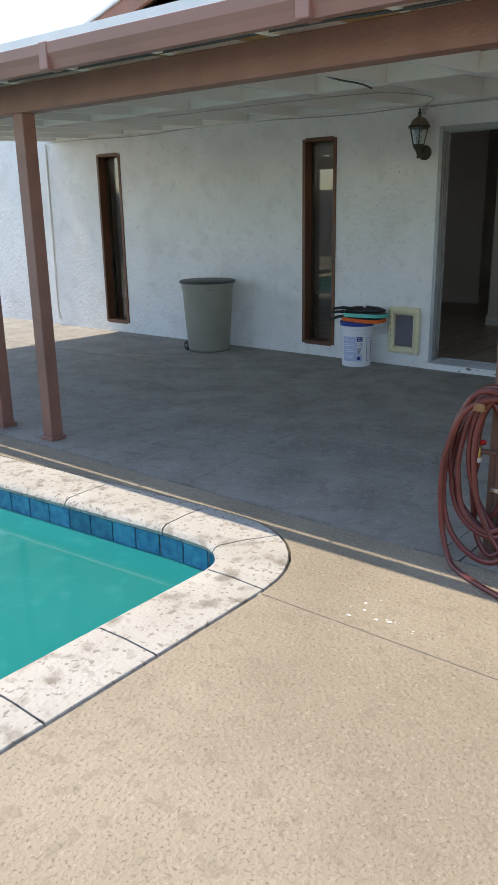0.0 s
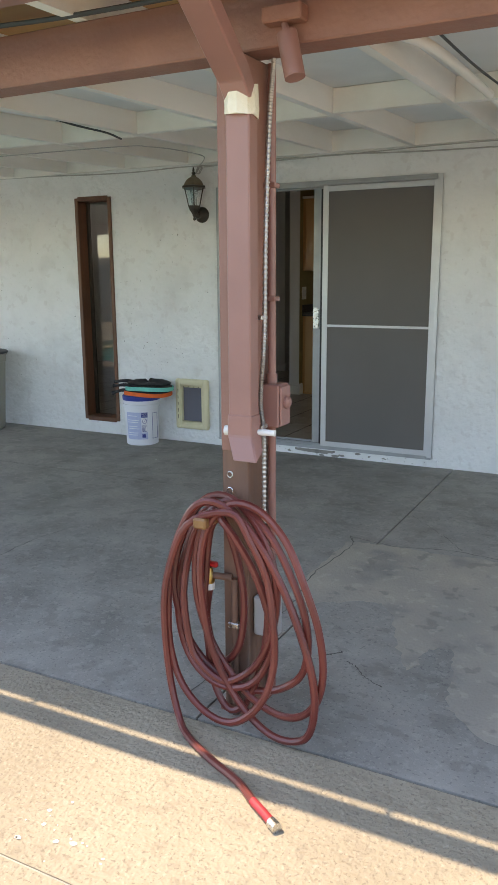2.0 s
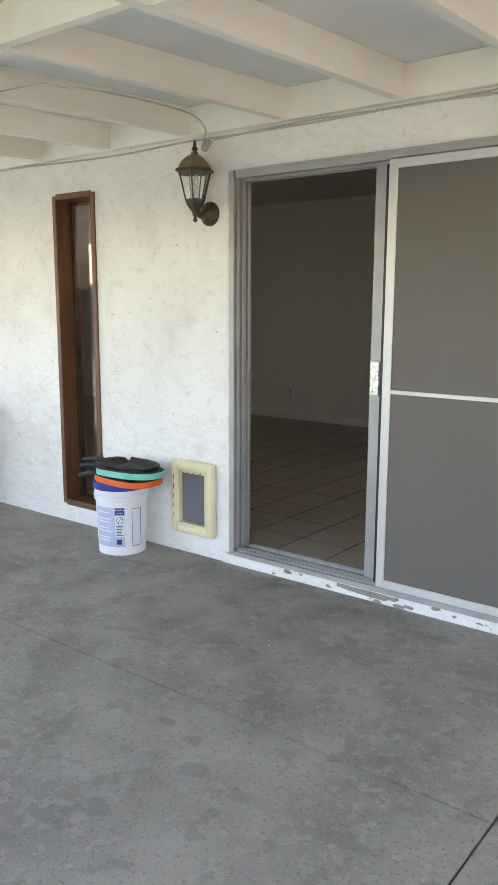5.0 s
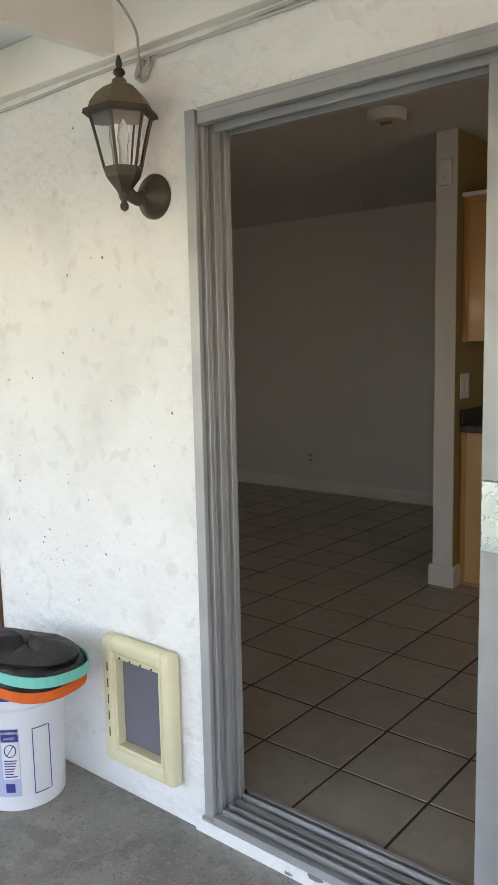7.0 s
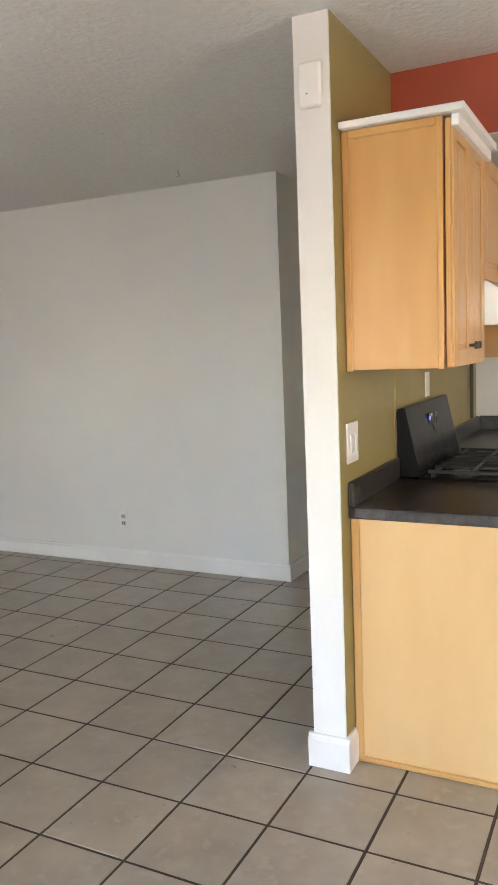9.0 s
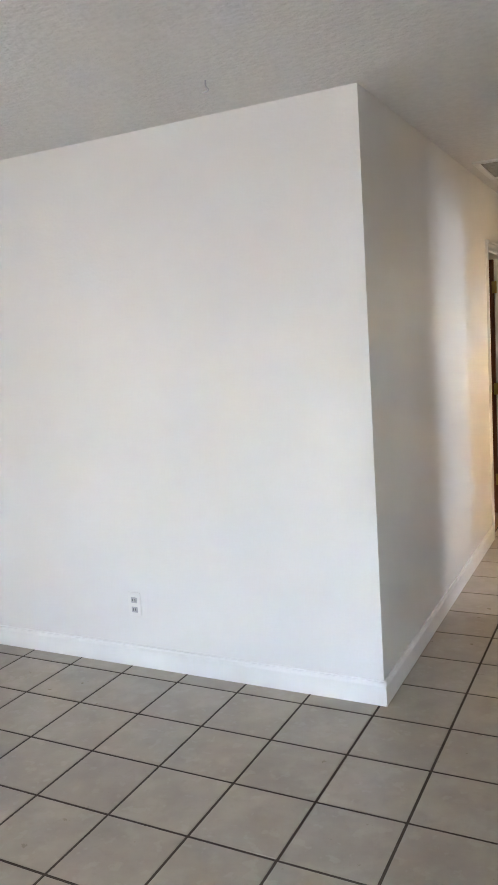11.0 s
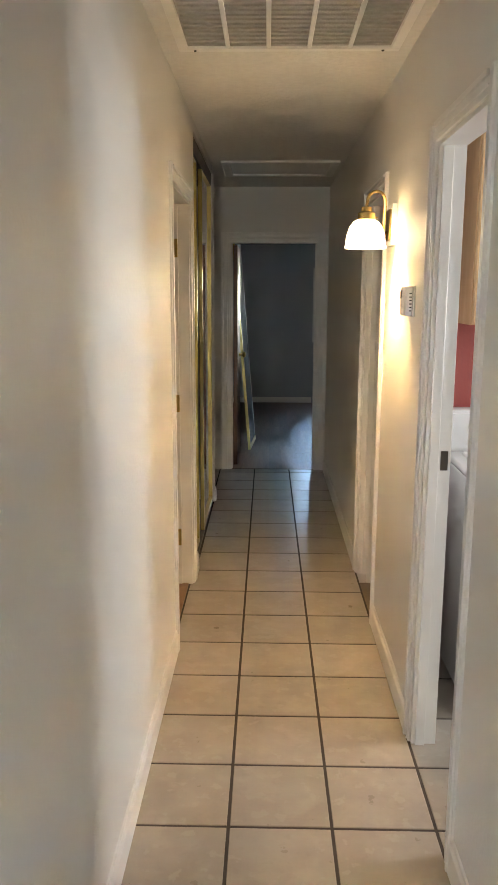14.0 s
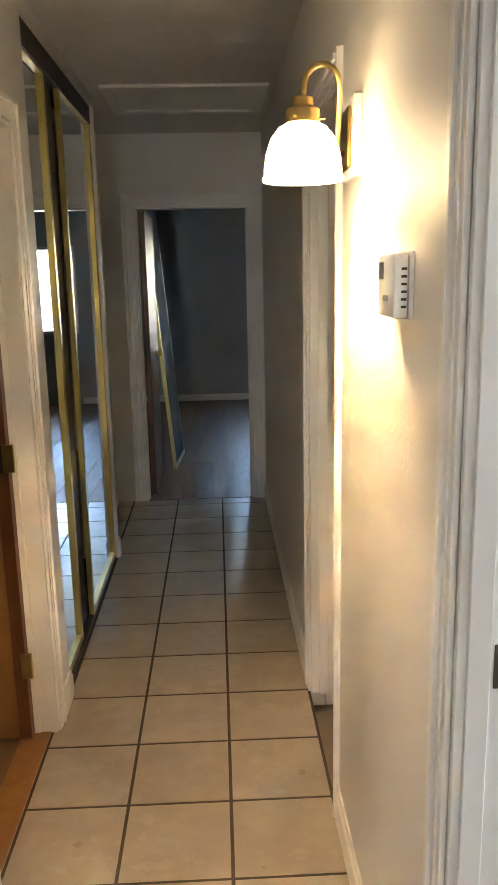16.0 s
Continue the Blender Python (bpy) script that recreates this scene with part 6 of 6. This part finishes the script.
sc = thing("wall_sconce", (HR, 6.80, 1.85), "brass wall sconce with a glowing white glass bell shade", "wall lamp")
part("mounting_block", bx(HR - 0.02, HR, 6.92, 7.07, 1.82, 1.985, 0.003), TRIM, sc, "white mounting block")
part("backplate", bx(HR - 0.028, HR - 0.02, 6.945, 7.045, 1.84, 1.965, 0.003), BRASS, sc, "brass backplate")
part("arm", tube(spline([(HR - 0.028, 6.99, 1.875), (HR - 0.05, 6.96, 1.865), (HR - 0.055, 6.90, 1.93), (-0.432, 6.83, 1.995), (-0.462, 6.835, 2.018), (-0.492, 6.84, 2.0), (-0.50, 6.84, 1.955)], 7), 0.0062, 10), BRASS, sc, "curved brass arm", smooth=True)
part("fitter", lathe([(0.008, 0.055), (0.02, 0.05), (0.022, 0.035), (0.034, 0.028), (0.034, 0.004), (0.028, 0.0)], (-0.50, 6.84, 1.908), 24), BRASS, sc, smooth=True)
part("shade", lathe([(0.03, 0.110), (0.047, 0.102), (0.063, 0.082), (0.074, 0.05), (0.078, 0.02), (0.077, 0.012), (0.082, 0.006), (0.08, 0.0), (0.074, 0.003), (0.073, 0.02), (0.069, 0.05), (0.058, 0.08), (0.043, 0.096), (0.028, 0.104)], (-0.50, 6.84, 1.802), 32, cap=False), SHADEG, sc, "glowing white glass bell shade", smooth=True)
for a in (0, 120, 240):
    part("thumb_screw", tube([(-0.50 + 0.033 * math.cos(radians(a)), 6.84 + 0.033 * math.sin(radians(a)), 1.92), (-0.50 + 0.045 * math.cos(radians(a)), 6.84 + 0.045 * math.sin(radians(a)), 1.92)], 0.003, 6), BRASS, sc)
th = thing("thermostat", (HR, 6.52, 1.6), "small white wall thermostat with a grey display", "thermostat")
part("body", bx(HR - 0.034, HR - 0.008, 6.462, 6.582, 1.548, 1.652, 0.007, seg=2), ENAMEL, th, smooth=True)
part("base", bx(HR - 0.008, HR, 6.458, 6.586, 1.546, 1.654, 0.002), ENAMEL, th)
part("display", bx(HR - 0.0355, HR - 0.034, 6.535, 6.57, 1.61, 1.638), LCD, th, "dark display")
for k in range(3):
    part("button", bx(HR - 0.036, HR - 0.034, 6.50 + 0.014 * k, 6.508 + 0.014 * k, 1.575, 1.585, 0.001), GREYP, th)
for k in range(6):
    part("slot", bx(HR - 0.021, HR - 0.012, 6.4612, 6.4635, 1.565 + 0.012 * k, 1.569 + 0.012 * k), DARKP, th)

# ---- laundry ----
washer = thing("washing_machine", (0.22, 6.65, ZF), "white top-loading washing machine with a dial console", "washing machine")
wx0, wx1, wy0, wy1 = -0.125, 0.56, 6.34, 7.0
part("cabinet", bx(wx0, wx1, wy0, wy1, ZF + 0.02, 0.945, 0.014, seg=3), ENAMEL, washer, smooth=True)
for x in (wx0 + 0.05, wx1 - 0.05):
    for y in (wy0 + 0.05, wy1 - 0.05):
        part("foot", lathe([(0.02, 0), (0.02, 0.025)], (x, y, ZF), 10), DARKP, washer)
part("top", bx(wx0 - 0.004, wx1 + 0.004, wy0 - 0.006, wy1, 0.94, 0.972, 0.012, seg=3), ENAMEL, washer, smooth=True)
part("lid", bx(wx0 + 0.05, wx1 - 0.05, wy0 + 0.03, wy1 - 0.15, 0.971, 0.982, 0.006), ENAMEL, washer)
con = part("console", bx(wx0 + 0.01, wx1 - 0.01, 6.90, 7.0, 0.97, 1.15, 0.012, seg=2), ENAMEL, washer, smooth=True)
part("face_plate", bx(wx0 + 0.02, wx1 - 0.02, 6.894, 6.90, 0.985, 1.135), PALEALU, con)
dial = part("dial", lathe([(0.036, 0), (0.036, 0.004), (0.03, 0.006), (0.026, 0.024), (0.02, 0.026), (0, 0.026)], (0.012, 6.894, 1.083), 28, axis=(0, -1, 0)), STEEL, con, "chrome dial", smooth=True)
part("pointer", bx(0.008, 0.016, 6.862, 6.872, 1.06, 1.106, 0.002), DARKP, dial)
for k in range(12):
    a = radians(30 * k)
    part("tick", bx(0.012 + 0.046 * math.cos(a) - 0.003, 0.012 + 0.046 * math.cos(a) + 0.003, 6.8925, 6.894, 1.083 + 0.046 * math.sin(a) - 0.001, 1.083 + 0.046 * math.sin(a) + 0.001), DARKP, con)
part("text_line", bx(0.0, 0.05, 6.8925, 6.894, 1.018, 1.024), DARKP, con)
part("text_line", bx(0.12, 0.3, 6.8925, 6.894, 1.10, 1.106), DARKP, con)
lc = thing("laundry_cabinet", (0.3, 6.95, 1.5), "pale oak wall cabinet above the washing machine", "cabinet")
part("body", bx(-0.08, 0.7, 6.80, 7.095, 1.505, 2.35), OAK, lc)
for a, b in ((-0.075, 0.3), (0.31, 0.695)):
    d = part("door", bx(a, b, 6.782, 6.80, 1.51, 2.345, 0.003), OAK, lc)
    bm = bmesh.new()
    for p_, q_, r_, s_ in ((a, a + 0.055, 1.51, 2.345), (b - 0.055, b, 1.51, 2.345), (a + 0.055, b - 0.055, 1.51, 1.57), (a + 0.055, b - 0.055, 2.285, 2.345)):
        bx(p_, q_, 6.774, 6.782, r_, s_, 0.002, bm=bm)
    part("door_frame", bm, OAK, d)

# ---- floors ----
PITCH, TX0, TY0 = 0.31, -0.37, 2.32
floor = tagged(new("floor"), "beige ceramic floor tiles with dark grout lines", kind="structure")
part("grout", bx(-6.4, 3.0, 0.189, 5.0, 0.0, ZF - 0.0025), GROUT, floor, "dark brown grout bed")
part("grout", bx(HL - 0.12, HR + 0.0, 5.0, 10.5, 0.0, ZF - 0.0025), GROUT, floor, "dark brown grout bed")
part("grout", bx(-0.365, 1.6, 5.0, 7.1, -0.002, ZF - 0.0027), GROUT, floor, "dark brown grout bed")
part("grout", bx(-1.42, HL - 0.12, 9.46, 10.5, 0.0, ZF - 0.0025), GROUT, floor, "dark brown grout bed")
setting("floor_side_rooms", bx(-4.0, HL - 0.12, 4.4, 7.8, 0.0, ZF - 0.001), PLANK, "brown wood floor of a side room")
setting("floor_east_room", bx(-0.245, 1.0, 7.18, 10.5, 0.0, ZF - 0.001), PLANK, "brown wood floor of a side room")
half = PITCH / 2 - 0.0052
bm = bmesh.new()
lo = [bm.verts.new((x * half, y * half, -0.006)) for x, y in ((-1, -1), (1, -1), (1, 1), (-1, 1))]
mi = [bm.verts.new((x * half, y * half, -0.0012)) for x, y in ((-1, -1), (1, -1), (1, 1), (-1, 1))]
hi = [bm.verts.new((x * (half - 0.002), y * (half - 0.002), 0.0)) for x, y in ((-1, -1), (1, -1), (1, 1), (-1, 1))]
bm.faces.new(hi)
for a, b in ((lo, mi), (mi, hi)):
    for k in range(4):
        bm.faces.new((a[k], a[(k + 1) % 4], b[(k + 1) % 4], b[k]))
tile_me = mesh_of("floor_tile", bm, TILE)
rest = bmesh.new()


def tile_at(i, j, clip=None):
    """One floor tile by its place in the grid; clip cuts it at a wall."""
    cx, cy = TX0 + (i + 0.5) * PITCH, TY0 + (j + 0.5) * PITCH
    x0, x1, y0, y1 = cx - half, cx + half, cy - half, cy + half
    cut = False
    if clip:
        a, b, c, d = max(x0, clip[0]), min(x1, clip[1]), max(y0, clip[2]), min(y1, clip[3])
        if b - a < 0.01 or d - c < 0.01:
            return
        cut = (a, b, c, d) != (x0, x1, y0, y1)
        x0, x1, y0, y1 = a, b, c, d
    near = -4.2 < cx < 1.3 and cy < 10.5 and (cy > 0.6)
    if near and not cut:
        o = new("floor_tile", tile_me)
        o.parent = floor
        o.location = (cx, cy, ZF)
        o.rotation_euler = (random.uniform(-0.0016, 0.0016), random.uniform(-0.0016, 0.0016), random.choice((0, 1, 2, 3)) * math.pi / 2)
    elif near:
        part("floor_tile", bx(x0, x1, y0, y1, ZF - 0.006, ZF, 0.001), TILE, floor)
    else:
        v = [rest.verts.new((x, y, ZF)) for x, y in ((x0, y0), (x1, y0), (x1, y1), (x0, y1))]
        w = [rest.verts.new((x, y, ZF - 0.006)) for x, y in ((x0, y0), (x1, y0), (x1, y1), (x0, y1))]
        rest.faces.new(v)
        for k in range(4):
            rest.faces.new((w[k], w[(k + 1) % 4], v[(k + 1) % 4], v[k]))


for j in range(-7, 7):
    for i in range(-20, 11):
        y = TY0 + (j + 0.5) * PITCH
        if y < 4.5:
            xm = TX0 + (i + 0.5) * PITCH
            if xm > HL + 0.1 and xm < HR - 0.02 or y - half < 4.27:
                tile_at(i, j, (-6.4, 3.0, 0.190, 4.9 if xm > HL else 4.275))
for j in range(5, 27):
    for i in range(-4, 0):
        y = TY0 + (j + 0.5) * PITCH
        tile_at(i, j, (-1.42 if y > 9.5 else HL if not DL[0] - 0.1 < y < DL[1] + 0.1 else HL - 0.02, HR, 4.277 if i < -3 else 4.0, 10.5)) if y > 4.45 else None
for j in range(8, 16):
    for i in range(0, 6):
        tile_at(i, j, (HR + 0.0, 1.6, 5.0, 7.1))
if rest.verts:
    tagged(part("tile_field", rest, TILE, floor, "more beige floor tiles further off"), kind="stuff")
planks = tagged(new("floor_bedroom"), "dark brown laminate bedroom floor", kind="structure")
rnd = random.Random(4)
for k in range(46):
    xa = -2.9 + 0.12 * k
    if xa > 2.4:
        break
    y = 10.5 + rnd.uniform(-0.6, 0)
    while y < 14.85:
        ye = min(y + 1.2, 14.85)
        ys = max(y, 10.52)
        if ye - ys > 0.05:
            part("plank", bx(xa + 0.0008, xa + 0.1192, ys + 0.0008, ye - 0.0008, ZF - 0.01, ZF - 0.001), PLANK, planks) if -1.6 < xa < 0.3 else None
        y += 1.2
part("underlay", bx(-2.9, 2.5, 10.5, 14.85, 0.0, ZF - 0.0035), PLANK, planks)
